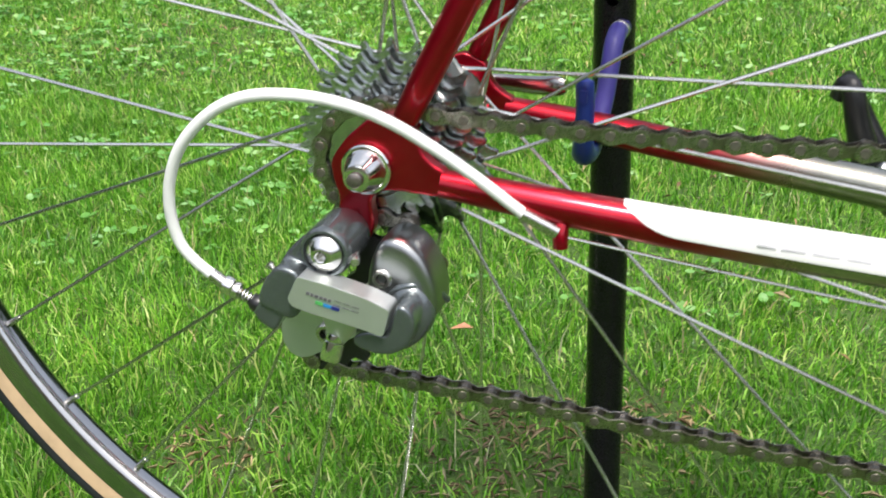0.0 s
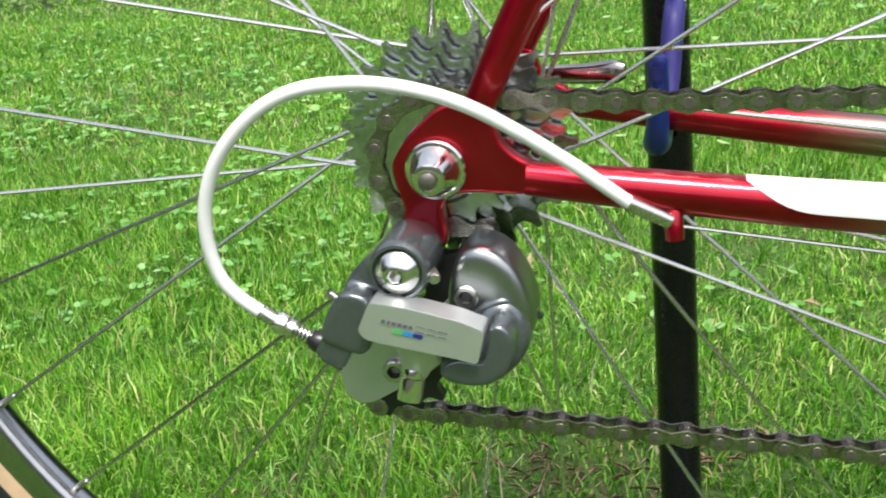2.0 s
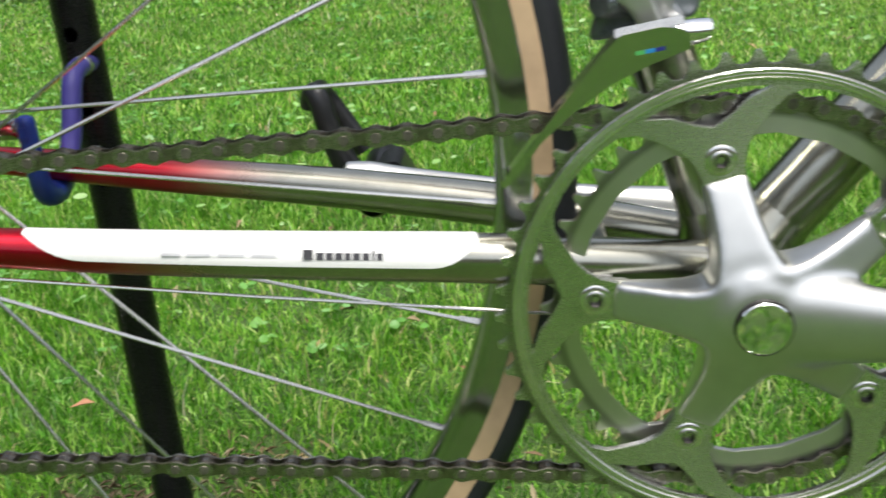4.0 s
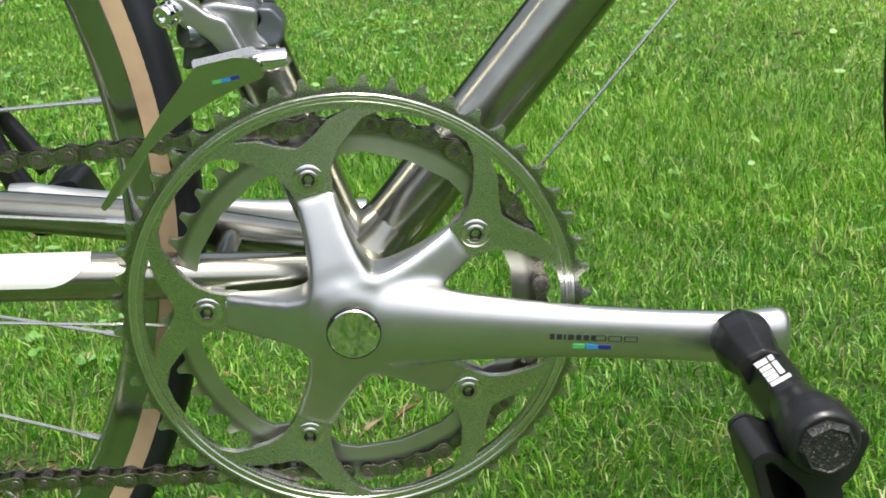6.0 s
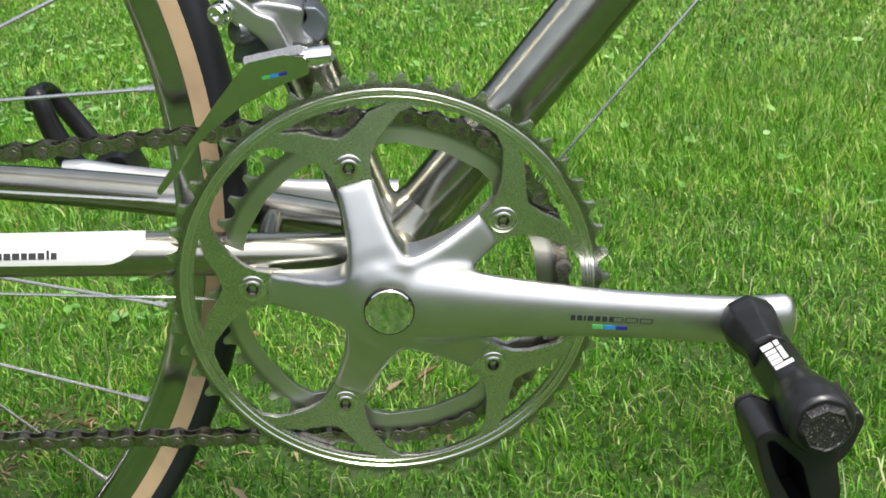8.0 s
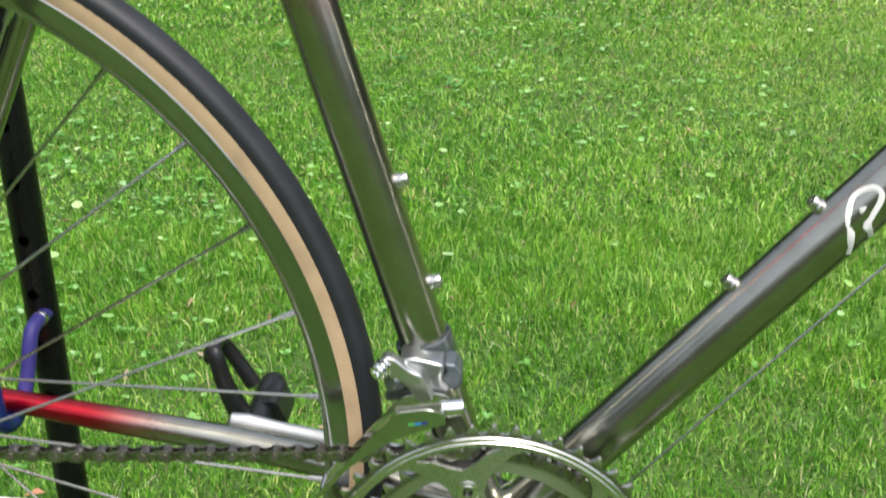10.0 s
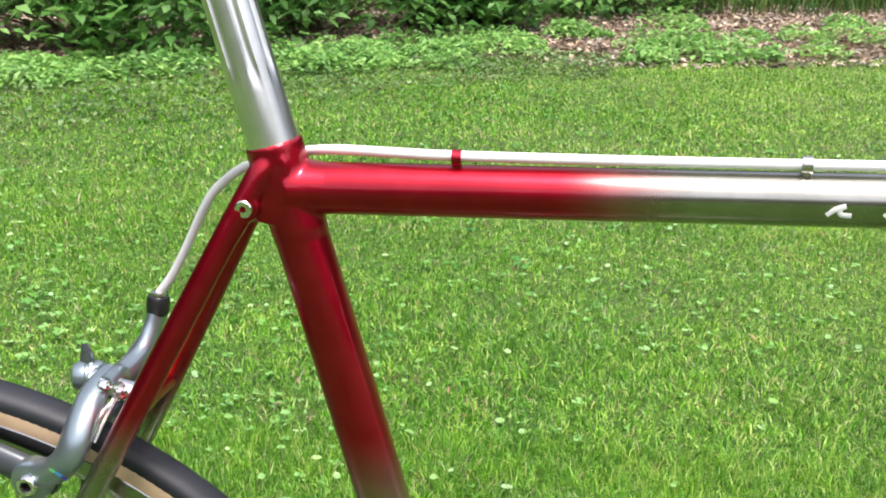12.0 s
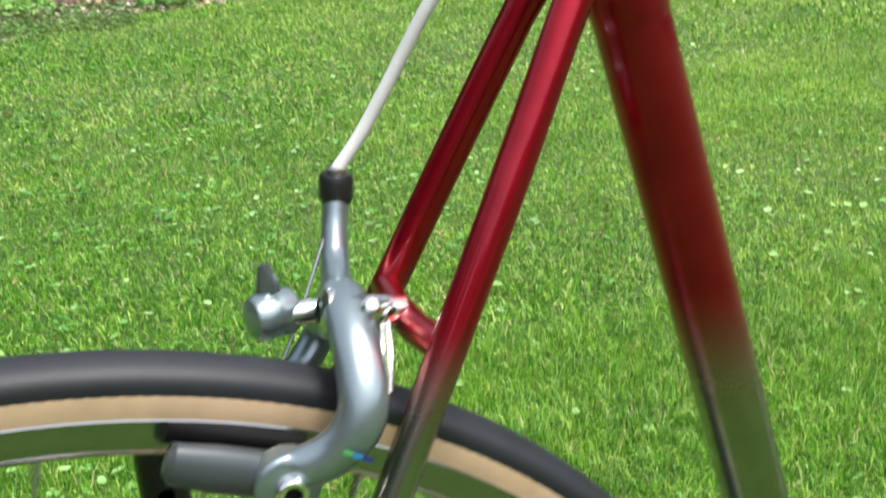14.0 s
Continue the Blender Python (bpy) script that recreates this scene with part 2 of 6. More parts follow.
def sweep(pts, radius, seg=16, flat=1.0, up=(0, 1, 0), bm=None, caps=True):
    """A round bar along points; radius: one, or one for each point; flat: the share of its depth along up."""
    bm = bm or bmesh.new()
    pts = [Vector(q) for q in pts]
    rad = list(radius) if isinstance(radius, (list, tuple)) else [radius] * len(pts)
    if len(rad) != len(pts):
        rad = np.interp(np.linspace(0, 1, len(pts)), np.linspace(0, 1, len(rad)), rad)
    rad = [float(v) for v in rad]
    rings, side = [], None
    for i, q in enumerate(pts):
        d = (pts[min(i + 1, len(pts) - 1)] - pts[max(i - 1, 0)]).normalized()
        u = Vector(up) if side is None else side
        u = u - d * u.dot(d)
        if u.length < 1e-4:
            u = d.orthogonal()
        u.normalize()
        side = u
        w = d.cross(u)
        rings.append([bm.verts.new(q + (math.cos(a) * w + flat * math.sin(a) * u) * rad[i]) for a in (2 * math.pi * k / seg for k in range(seg))])
    for a, b in zip(rings, rings[1:]):
        for k in range(seg):
            bm.faces.new((a[k], a[(k + 1) % seg], b[(k + 1) % seg], b[k]))
    if caps:
        bm.faces.new(rings[0][::-1]), bm.faces.new(rings[-1])
    return finish(bm)


def lathe(profile, m=None, seg=32, bm=None, closed=False):
    """Turns (radius, height) round the z axis of m."""
    bm = bm or bmesh.new()
    m = m or Matrix()
    rings = []
    for r, h in profile:
        if r < 1e-6:
            rings.append([bm.verts.new(m @ Vector((0, 0, h)))])
        else:
            rings.append([bm.verts.new(m @ Vector((r * math.cos(2 * math.pi * k / seg), r * math.sin(2 * math.pi * k / seg), h))) for k in range(seg)])
    for a, b in zip(rings, rings[1:] + (rings[:1] if closed else [])):
        for k in range(seg):
            j = (k + 1) % seg
            if len(a) > 1 and len(b) > 1:
                bm.faces.new((a[k], a[j], b[j], b[k]))
            elif len(a) > 1:
                bm.faces.new((a[k], a[j], b[0]))
            elif len(b) > 1:
                bm.faces.new((a[0], b[j], b[k]))
    return finish(bm)


# frames for turned things: axis towards the viewer's side of the bicycle, and along any way
SIDE = Matrix(((1, 0, 0, 0), (0, 0, -1, 0), (0, 1, 0, 0), (0, 0, 0, 1)))


def along(p, way):
    return Matrix.Translation(p) @ Vector(way).to_track_quat("Z", "Y").to_matrix().to_4x4()


def side_at(x, y, z, turn=0):
    """Local x, y lie in the bicycle's plane (forward, up), local z points away from it on the drive side."""
    return Matrix.Translation((x, y, z)) @ SIDE @ Matrix.Rotation(radians(turn), 4, "Z")


def rounded(outline, r=0.002, n=3):
    """An outline with its corners rounded."""
    out = []
    k = len(outline)
    for i in range(k):
        a, b, c = (Vector(outline[j % k]) for j in (i - 1, i, i + 1))
        rr = min(r, (a - b).length * 0.45, (c - b).length * 0.45)
        p, q = b + (a - b).normalized() * rr, b + (c - b).normalized() * rr
        for j in range(n + 1):
            t = j / n
            out.append((1 - t) ** 2 * p + 2 * t * (1 - t) * b + t * t * q)
    return [(v.x, v.y) for v in out]


def plate(outline, h0, h1, m=None, bevel=0.0, holes=(), bm=None, dome=0.0):
    """A flat piece cut to an outline in the xy plane of m, from height h0 to h1, with holes and softened edges."""
    own = bmesh.new()
    loops = [outline, *holes]
    edges = []
    for loop in loops:
        vs = [own.verts.new((x, y, h0)) for x, y in loop]
        edges += [own.edges.new((a, b)) for a, b in zip(vs, vs[1:] + vs[:1])]
    bmesh.ops.triangle_fill(own, use_beauty=True, use_dissolve=False, edges=edges)
    got = bmesh.ops.extrude_face_region(own, geom=own.faces[:])
    bmesh.ops.translate(own, verts=[v for v in got["geom"] if isinstance(v, bmesh.types.BMVert)], vec=(0, 0, h1 - h0))
    bmesh.ops.recalc_face_normals(own, faces=own.faces)
    if bevel:
        rim = [e for e in own.edges if len(e.link_faces) == 2 and e.calc_face_angle(0) > radians(50) and abs(e.verts[0].co.z - e.verts[1].co.z) < 1e-7]
        bmesh.ops.bevel(own, geom=rim, offset=bevel, segments=2, affect="EDGES", clamp_overlap=True)
    if m:
        bmesh.ops.transform(own, matrix=m, verts=own.verts)
    finish(own)
    if bm is None:
        return own
    me = bpy.data.meshes.new("tmp")
    own.to_mesh(me)
    own.free()
    bm.from_mesh(me)
    bpy.data.meshes.remove(me)
    return bm


def block(size, m=None, bevel=0.001, bm=None, seg=2):
    own = bmesh.new()
    bmesh.ops.create_cube(own, size=1.0, matrix=Matrix.Diagonal((*size, 1)))
    if bevel:
        bmesh.ops.bevel(own, geom=own.edges[:], offset=bevel, segments=seg, affect="EDGES", clamp_overlap=True)
    if m:
        bmesh.ops.transform(own, matrix=m, verts=own.verts)
    finish(own)
    if bm is None:
        return own
    me = bpy.data.meshes.new("tmp")
    own.to_mesh(me)
    own.free()
    bm.from_mesh(me)
    bpy.data.meshes.remove(me)
    return bm


def ring_pts(r, n, a0=0.0, cx=0.0, cy=0.0):
    return [(cx + r * math.cos(a0 + 2 * math.pi * k / n), cy + r * math.sin(a0 + 2 * math.pi * k / n)) for k in range(n)]


# ---- the lawn ----
def soil_finish():
    m, n, l, p = nodes_of("lawn_soil")
    co = n.new("ShaderNodeTexCoord")
    a, b = n.new("ShaderNodeTexNoise"), n.new("ShaderNodeTexNoise")
    a.inputs["Scale"].default_value, a.inputs["Detail"].default_value = 5, 6
    b.inputs["Scale"].default_value, b.inputs["Detail"].default_value = 160, 5
    for t in (a, b):
        l.new(co.outputs["Object"], t.inputs["Vector"])
    r = ramp(n, [(0.35, (0.050, 0.112, 0.017)), (0.58, (0.068, 0.124, 0.023)), (0.78, (0.100, 0.088, 0.038))])
    l.new(a.outputs["Fac"], r.inputs["Fac"])
    mx = n.new("ShaderNodeMix")
    mx.data_type, mx.blend_type = "RGBA", "MULTIPLY"
    mx.inputs["Factor"].default_value = 0.7
    k = ramp(n, [(0.3, (0.35, 0.35, 0.35)), (0.7, (1.3, 1.3, 1.2))])
    l.new(b.outputs["Fac"], k.inputs["Fac"])
    l.new(r.outputs["Color"], mx.inputs[6])
    l.new(k.outputs["Color"], mx.inputs[7])
    l.new(mx.outputs[2], p.inputs["Base Color"])
    p.inputs["Roughness"].default_value = 0.95
    bp = n.new("ShaderNodeBump")
    bp.inputs["Strength"].default_value, bp.inputs["Distance"].default_value = 0.8, 0.01
    l.new(b.outputs["Fac"], bp.inputs["Height"])
    l.new(bp.outputs["Normal"], p.inputs["Normal"])
    return m


def leaf_finish(name, stops, rough=0.45, trans=0.35, patch=0.22):
    """Leaves and blades: each its own shade, in drifts, letting some light through."""
    m, n, l, p = nodes_of(name)
    geo = n.new("ShaderNodeNewGeometry")
    r = ramp(n, stops)
    l.new(geo.outputs["Random Per Island"], r.inputs["Fac"])
    big = n.new("ShaderNodeTexNoise")
    big.inputs["Scale"].default_value, big.inputs["Detail"].default_value = 2.2, 4
    l.new(geo.outputs["Position"], big.inputs["Vector"])
    k = ramp(n, [(0.35, (1 - patch, 1 - patch * 0.8, 1 - patch)), (0.65, (1 + patch, 1 + patch * 0.6, 1 + patch * 0.5))])
    l.new(big.outputs["Fac"], k.inputs["Fac"])
    mx = n.new("ShaderNodeMix")
    mx.data_type, mx.blend_type = "RGBA", "MULTIPLY"
    mx.inputs["Factor"].default_value = 1.0
    l.new(r.outputs["Color"], mx.inputs[6])
    l.new(k.outputs["Color"], mx.inputs[7])
    # smaller drifts between yellowish and bluish green
    small = n.new("ShaderNodeTexNoise")
    small.inputs["Scale"].default_value, small.inputs["Detail"].default_value = 11, 3
    l.new(geo.outputs["Position"], small.inputs["Vector"])
    k2 = ramp(n, [(0.36, (1 - patch * 0.8, 1 - patch * 0.4, 1)), (0.64, (1 + patch * 0.55, 1 + patch * 0.4, 1 - patch * 0.4))])
    l.new(small.outputs["Fac"], k2.inputs["Fac"])
    mx1, mx = mx, n.new("ShaderNodeMix")
    mx.data_type, mx.blend_type = "RGBA", "MULTIPLY"
    mx.inputs["Factor"].default_value = 1.0
    l.new(mx1.outputs[2], mx.inputs[6])
    l.new(k2.outputs["Color"], mx.inputs[7])
    l.new(mx.outputs[2], p.inputs["Base Color"])
    p.inputs["Roughness"].default_value = rough
    p.inputs["Specular IOR Level"].default_value = 0.4
    tr = n.new("ShaderNodeBsdfTranslucent")
    l.new(mx.outputs[2], tr.inputs["Color"])
    ms = n.new("ShaderNodeMixShader")
    ms.inputs["Fac"].default_value = trans
    l.new(p.outputs["BSDF"], ms.inputs[1])
    l.new(tr.outputs["BSDF"], ms.inputs[2])
    l.new(ms.outputs["Shader"], n["Material Output"].inputs["Surface"])
    return m


def stuff(name, verts, faces, material, label, category, smooth=False):
    """One mesh of very many small pieces, from arrays."""
    me = bpy.data.meshes.new(name)
    k = faces.shape[1]
    me.vertices.add(len(verts)), me.loops.add(faces.size), me.polygons.add(len(faces))
    me.vertices.foreach_set("co", verts.astype(np.float32).ravel())
    me.loops.foreach_set("vertex_index", faces.astype(np.int32).ravel())
    me.polygons.foreach_set("loop_start", np.arange(0, faces.size, k, dtype=np.int32))
    if smooth:
        me.polygons.foreach_set("use_smooth", np.ones(len(faces), dtype=bool))
    me.update(calc_edges=True)
    me.materials.append(material)
    return tagged(new(name, me), label, category, kind="stuff")


rng = np.random.default_rng(7)


def drift(x, y, s, seed):
    """Soft patches over the lawn, 0 to 1."""
    g = np.random.default_rng(seed)
    v = np.zeros_like(x)
    for _ in range(7):
        a, w, ph = g.uniform(0, 2 * np.pi), s * g.uniform(0.6, 1.8), g.uniform(0, 6.28)
        v += np.sin((x * np.cos(a) + y * np.sin(a)) * w + ph)
    return 1 / (1 + np.exp(-v * 0.9))


def hump(x, y):
    """Small unevenness of the ground."""
    return 0.010 * (drift(x, y, 3.0, 5) - 0.5) + 0.008 * (drift(x, y, 9.0, 6) - 0.5)


def bed_edge(x):
    """Where the lawn ends and the litter begins."""
    return 7.25 - 0.12 * np.sin(1.7 * x) - 0.16 * np.sin(0.8 * x + 1) - 0.42 * np.clip(x - 3.2, 0, 3) - 0.6 * np.clip(-0.4 - x, 0, 3)


def blades(x, y, length, width, lean, fine=True, comb=0.0):
    """Curved tapering grass blades. fine: two points at the foot, two half way and one at the tip; else a slim bent diamond.
    comb: how far neighbours lean the same way."""
    n = len(x)
    yaw, bend = rng.uniform(0, 2 * np.pi, n), rng.uniform(0, 2 * np.pi, n)
    if comb:
        swirl = 2 * np.pi * (drift(x, y, 16.0, 51) + drift(x, y, 37.0, 52))
        bend = swirl + (bend - np.pi) * (1 - comb * rng.random(n))
    lean = lean * rng.uniform(0.1, 1.0, n)
    z = hump(x, y) - 0.004
    side = np.stack([np.cos(yaw), np.sin(yaw), 0 * yaw], 1) * (width / 2)[:, None]
    way = np.stack([np.cos(bend), np.sin(bend), 0 * bend], 1)
    foot = np.stack([x, y, z], 1)
    mid = foot + way * (length * 0.5 * np.sin(lean * 0.5))[:, None] + np.array([0, 0, 1]) * (length * 0.5 * np.cos(lean * 0.5))[:, None]
    tip = mid + way * (length * 0.5 * np.sin(lean * 1.5))[:, None] + np.array([0, 0, 1]) * (length * 0.5 * np.cos(lean * 1.5))[:, None]
    if fine:
        v = np.stack([foot - side, foot + side, mid - side * 0.85, mid + side * 0.85, tip], 1).reshape(-1, 3)
        b = (np.arange(n) * 5)[:, None]
        return v, np.concatenate([b + [0, 1, 3], b + [0, 3, 2], b + [2, 3, 4]], 0)
    v = np.stack([foot, mid - side, mid + side, tip], 1).reshape(-1, 3)
    b = (np.arange(n) * 4)[:, None]
    return v, np.concatenate([b + [0, 2, 1], b + [1, 2, 3]], 0)


def scatter(n, x0, x1, y0, y1):
    return rng.uniform(x0, x1, n), rng.uniform(y0, y1, n)


def bundle(items):
    vs, fs, k = [], [], 0
    for v, fc in items:
        vs.append(v)
        fs.append(fc + k)
        k += len(v)
    return np.concatenate(vs), np.concatenate(fs)


# ground: one sheet to the horizon, finer where it is near
gx = np.concatenate([[-400, -120, -40, -15, -7], np.linspace(-4, 8, 97), [12, 20, 45, 130, 400]])
gy = np.concatenate([[-400, -120, -40, -12, -5, -2], np.linspace(-1, 9, 81), [11, 15, 25, 60, 150, 400]])
GX, GY = np.meshgrid(gx, gy)
GV = np.stack([GX.ravel(), GY.ravel(), np.where(np.abs(GX.ravel()) < 9, hump(GX.ravel(), GY.ravel()), 0)], 1)
nx = len(gx)
GI = np.array([[j * nx + i, j * nx + i + 1, (j + 1) * nx + i + 1, (j + 1) * nx + i] for j in range(len(gy) - 1) for i in range(nx - 1)])
ground = stuff("ground", GV, GI, soil_finish(), "lawn soil with thin brown patches under the grass", "ground", True)
tagged(ground, kind="structure")

grass = leaf_finish("grass_blades", [(0.0, (0.032, 0.125, 0.007)), (0.34, (0.085, 0.275, 0.016)), (0.64, (0.165, 0.420, 0.032)), (0.85, (0.320, 0.600, 0.085)), (0.95, (0.50, 0.68, 0.20)), (1.0, (0.48, 0.40, 0.19))], 0.38, patch=0.16)
# worn spots where the earth and dry bits show
THIN = [(-0.23, 0.17, 0.055), (-0.02, 0.24, 0.05), (0.05, 0.21, 0.06), (0.09, 0.285, 0.04), (-0.015, 0.165, 0.05)]
sets, pale_sets = [], []
for n, box, ln, wd, fine in (
    (220000, (-1.35, 1.55, 0.0, 1.3), (0.013, 0.042), (0.0010, 0.0022), True),
    (190000, (-1.35, 1.55, 0.0, 1.3), (0.009, 0.022), (0.0014, 0.0026), False),
    (430000, (-3.2, 3.8, 1.3, 3.3), (0.013, 0.036), (0.0018, 0.0038), False),
    (380000, (-5.2, 6.0, 3.3, 8.2), (0.016, 0.036), (0.0040, 0.0085), False),
    (26000, (-2.6, -1.35, -0.4, 1.3), (0.02, 0.045), (0.002, 0.004), False),
    (30000, (1.55, 3.0, -0.4, 1.3), (0.02, 0.045), (0.002, 0.004), False),
    (75000, (-2.6, 3.0, -3.0, 0.0), (0.022, 0.05), (0.004, 0.008), False),
    (34000, (-12.0, 13.0, -9.0, 0.4), (0.03, 0.055), (0.008, 0.018), False),
    (22000, (-12.0, -2.4, 0.0, 7.5), (0.03, 0.055), (0.008, 0.018), False),
    (26000, (3.0, 13.0, 0.0, 7.5), (0.03, 0.055), (0.008, 0.018), False),
):
    x, y = scatter(n, *box)
    if box[3] < 8.5 and box[2] > 1.0:
        # the middle of the lawn, a wedge that widens away from the bicycle
        inside = (x > -0.45 - 0.85 * np.minimum(y, 3.0) - 0.5 * np.maximum(y - 3.0, 0)) & (x < 0.75 + 0.92 * y)
        x, y = x[inside], y[inside]
    bare = drift(x, y, 7.0, 11)
    thin = 0.6 * np.clip((bare - 0.80) / 0.15, 0, 1)
    thin = np.where(y > 1.1, 0.35 * np.clip((drift(x, y, 5.0, 14) - 0.78) / 0.15, 0, 1), thin)
    for cx, cy, cr in THIN:
        thin = np.maximum(thin, 0.70 * np.clip(1.5 - np.hypot(x - cx, (y - cy) * 0.8) / cr, 0, 1))
    if box[0] < -6 or box[1] > 10:
        thin = np.where((np.abs(x - 0.3) < 2.9) & (y > -3), 2.0, thin)
    # tufts: blades stand closer on some spots than on others
    tuft = drift(x, y, 60.0, 53) * 0.5 + drift(x, y, 130.0, 54) * 0.5
    keep = (rng.random(len(x)) > thin) & (y < bed_edge(x) + rng.normal(0, 0.09, len(x))) & (rng.random(len(x)) < np.where(y > 1.3, 0.8, 0.45) + tuft)
    x, y, tuft = x[keep], y[keep], tuft[keep]
    tall = (0.70 + 0.45 * drift(x, y, 4.0, 12)) * (0.75 + 0.5 * tuft)
    # more pale blades rightwards: brighter light put into their colour; dry patches farther back
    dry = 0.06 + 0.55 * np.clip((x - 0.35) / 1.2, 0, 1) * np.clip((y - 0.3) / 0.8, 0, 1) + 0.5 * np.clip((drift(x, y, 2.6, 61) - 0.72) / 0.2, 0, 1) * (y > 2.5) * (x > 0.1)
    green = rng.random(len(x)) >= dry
    if box[2] < 0 and box[1] < 4:
        # the closer blades behind the camera and beside the wheels thin out towards their edge
        far = np.mod(x * 791.9 + y * 1047.3, 1.0) ** 1.5
        y = np.where(y < 0, y * (1 + 1.1 * far * np.clip(-y / 3.0, 0, 1) ** 3), y)
        x = 0.2 + (x - 0.2) * (1 + 1.0 * np.mod(far * 53.7, 1.0) ** 1.5 * np.clip(np.abs(x - 0.2) / 2.8, 0, 1) ** 4)
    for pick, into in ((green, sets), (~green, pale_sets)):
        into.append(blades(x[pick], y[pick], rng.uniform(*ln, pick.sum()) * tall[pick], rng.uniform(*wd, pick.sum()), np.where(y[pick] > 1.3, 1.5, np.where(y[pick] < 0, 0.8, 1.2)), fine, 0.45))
stuff("grass", *bundle(sets), grass, "mown lawn of bright green grass with a few dry blades", "grass")
# lighter copy of the grass colour, standing in for the brighter right side
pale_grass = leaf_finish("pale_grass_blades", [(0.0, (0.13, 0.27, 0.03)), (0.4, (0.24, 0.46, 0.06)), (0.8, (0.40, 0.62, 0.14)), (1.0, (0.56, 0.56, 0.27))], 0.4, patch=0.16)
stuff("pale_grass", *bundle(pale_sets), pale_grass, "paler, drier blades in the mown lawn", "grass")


def leaves(c, size, tilt, aspect=0.55, fold=0.12):
    """Pointed leaves: two long halves, folded at the midrib; tilt: how far they lean from lying flat."""
    n = len(c)
    yaw, lean, roll_ = rng.uniform(0, 2 * np.pi, n), tilt * rng.uniform(-1, 1, n), tilt * 0.6 * rng.uniform(-1, 1, n)
    ahead = np.stack([np.cos(yaw) * np.cos(lean), np.sin(yaw) * np.cos(lean), np.sin(lean)], 1)
    side = np.stack([-np.sin(yaw) * np.cos(roll_), np.cos(yaw) * np.cos(roll_), np.sin(roll_)], 1)
    up = np.cross(ahead, side)
    s = size[:, None]
    base, tip = c - ahead * s * 0.5, c + ahead * s * 0.5 - up * s * 0.06
    mid = c - ahead * s * 0.08
    lift = up * s * fold
    v = np.stack([base, mid + side * s * aspect * 0.5 + lift, tip, mid - side * s * aspect * 0.5 + lift], 1).reshape(-1, 3)
    b = (np.arange(n) * 4)[:, None]
    return v, np.concatenate([b + [0, 1, 2], b + [0, 2, 3]], 0)


def rounds(c, size, tilt, sides=7):
    """Small round leaves, slightly dished."""
    n = len(c)
    yaw, lean = rng.uniform(0, 2 * np.pi, n), tilt * rng.uniform(0, 1, n)
    nrm = np.stack([np.cos(yaw) * np.sin(lean), np.sin(yaw) * np.sin(lean), np.cos(lean)], 1)
    a = np.cross(nrm, np.array([0.3, 0.9, 0.1]))
    a /= np.linalg.norm(a, axis=1)[:, None]
    b = np.cross(nrm, a)
    ring = [c + (a * np.cos(t) + b * np.sin(t) * 0.85) * (size / 2)[:, None] * (0.80 if k == 0 else 1.0) for k, t in enumerate(np.linspace(0, 2 * np.pi, sides, endpoint=False))]
    v = np.stack([c - nrm * (size * 0.10)[:, None], *ring], 1).reshape(-1, 3)
    o = (np.arange(n) * (sides + 1))[:, None]
    return v, np.concatenate([o + [0, 1 + k, 1 + (k + 1) % sides] for k in range(sides)], 0)


# clover among the grass, in drifts
clover = leaf_finish("clover_leaves", [(0.0, (0.12, 0.33, 0.06)), (0.5, (0.19, 0.44, 0.10)), (0.85, (0.29, 0.53, 0.19)), (1.0, (0.40, 0.60, 0.29))], 0.4, 0.4, 0.12)
items = []
for n, box, sz, hi in ((6500, (-1.9, 1.5, 0.45, 1.4), (0.006, 0.013), (0.010, 0.026)), (9500, (-2.6, 3.0, 1.4, 3.3), (0.008, 0.017), (0.010, 0.028)), (3500, (-5.0, 6.0, 3.3, 7.6), (0.012, 0.022), (0.006, 0.020))):
    x, y = scatter(n, *box)
    patch = np.clip(1.6 - np.hypot((x + 1.05) / 0.75, (y - 1.3) / 0.95), 0, 1)
    share = np.clip((drift(x, y, 3.4, 21) - 0.45) * 0.4, 0.015, 0.16) * np.where(y < 1.4, 0.6, 1.0) + 0.65 * patch * drift(x, y, 9.0, 22)
    keep = (rng.random(n) < share) & (y < bed_edge(x))
    x, y = x[keep], y[keep]
    h, s = rng.uniform(*hi, len(x)), rng.uniform(*sz, len(x))
    spin = rng.uniform(0, 2 * np.pi, len(x))
    for k in range(3):
        a = spin + k * 2.094
        c = np.stack([x + np.cos(a) * s * 0.52, y + np.sin(a) * s * 0.52, hump(x, y) + h + s * rng.uniform(-0.15, 0.15, len(x))], 1)
        items.append(rounds(c, s, 0.75, 7))
stuff("clover", *bundle(items), clover, "pale green clover leaves in drifts among the grass", "clover")

# single round pale leaves, in loose groups
x, y = scatter(2600, -2.2, 2.9, 0.75, 4.2)
near = rng.random(len(x)) < np.clip((drift(x, y, 3.0, 33) - 0.35) * 0.9, 0.04, 0.5)
x, y = x[near], y[near]
stuff("round_leaf_weeds", *rounds(np.stack([x, y, hump(x, y) + rng.uniform(0.014, 0.030, len(x))], 1), rng.uniform(0.010, 0.023, len(x)), 0.65, 9), leaf_finish("round_leaves", [(0.0, (0.20, 0.42, 0.10)), (0.5, (0.33, 0.56, 0.19)), (1.0, (0.50, 0.66, 0.34))], 0.38, 0.35, 0.12), "single round pale green leaves in the lawn", "weeds")

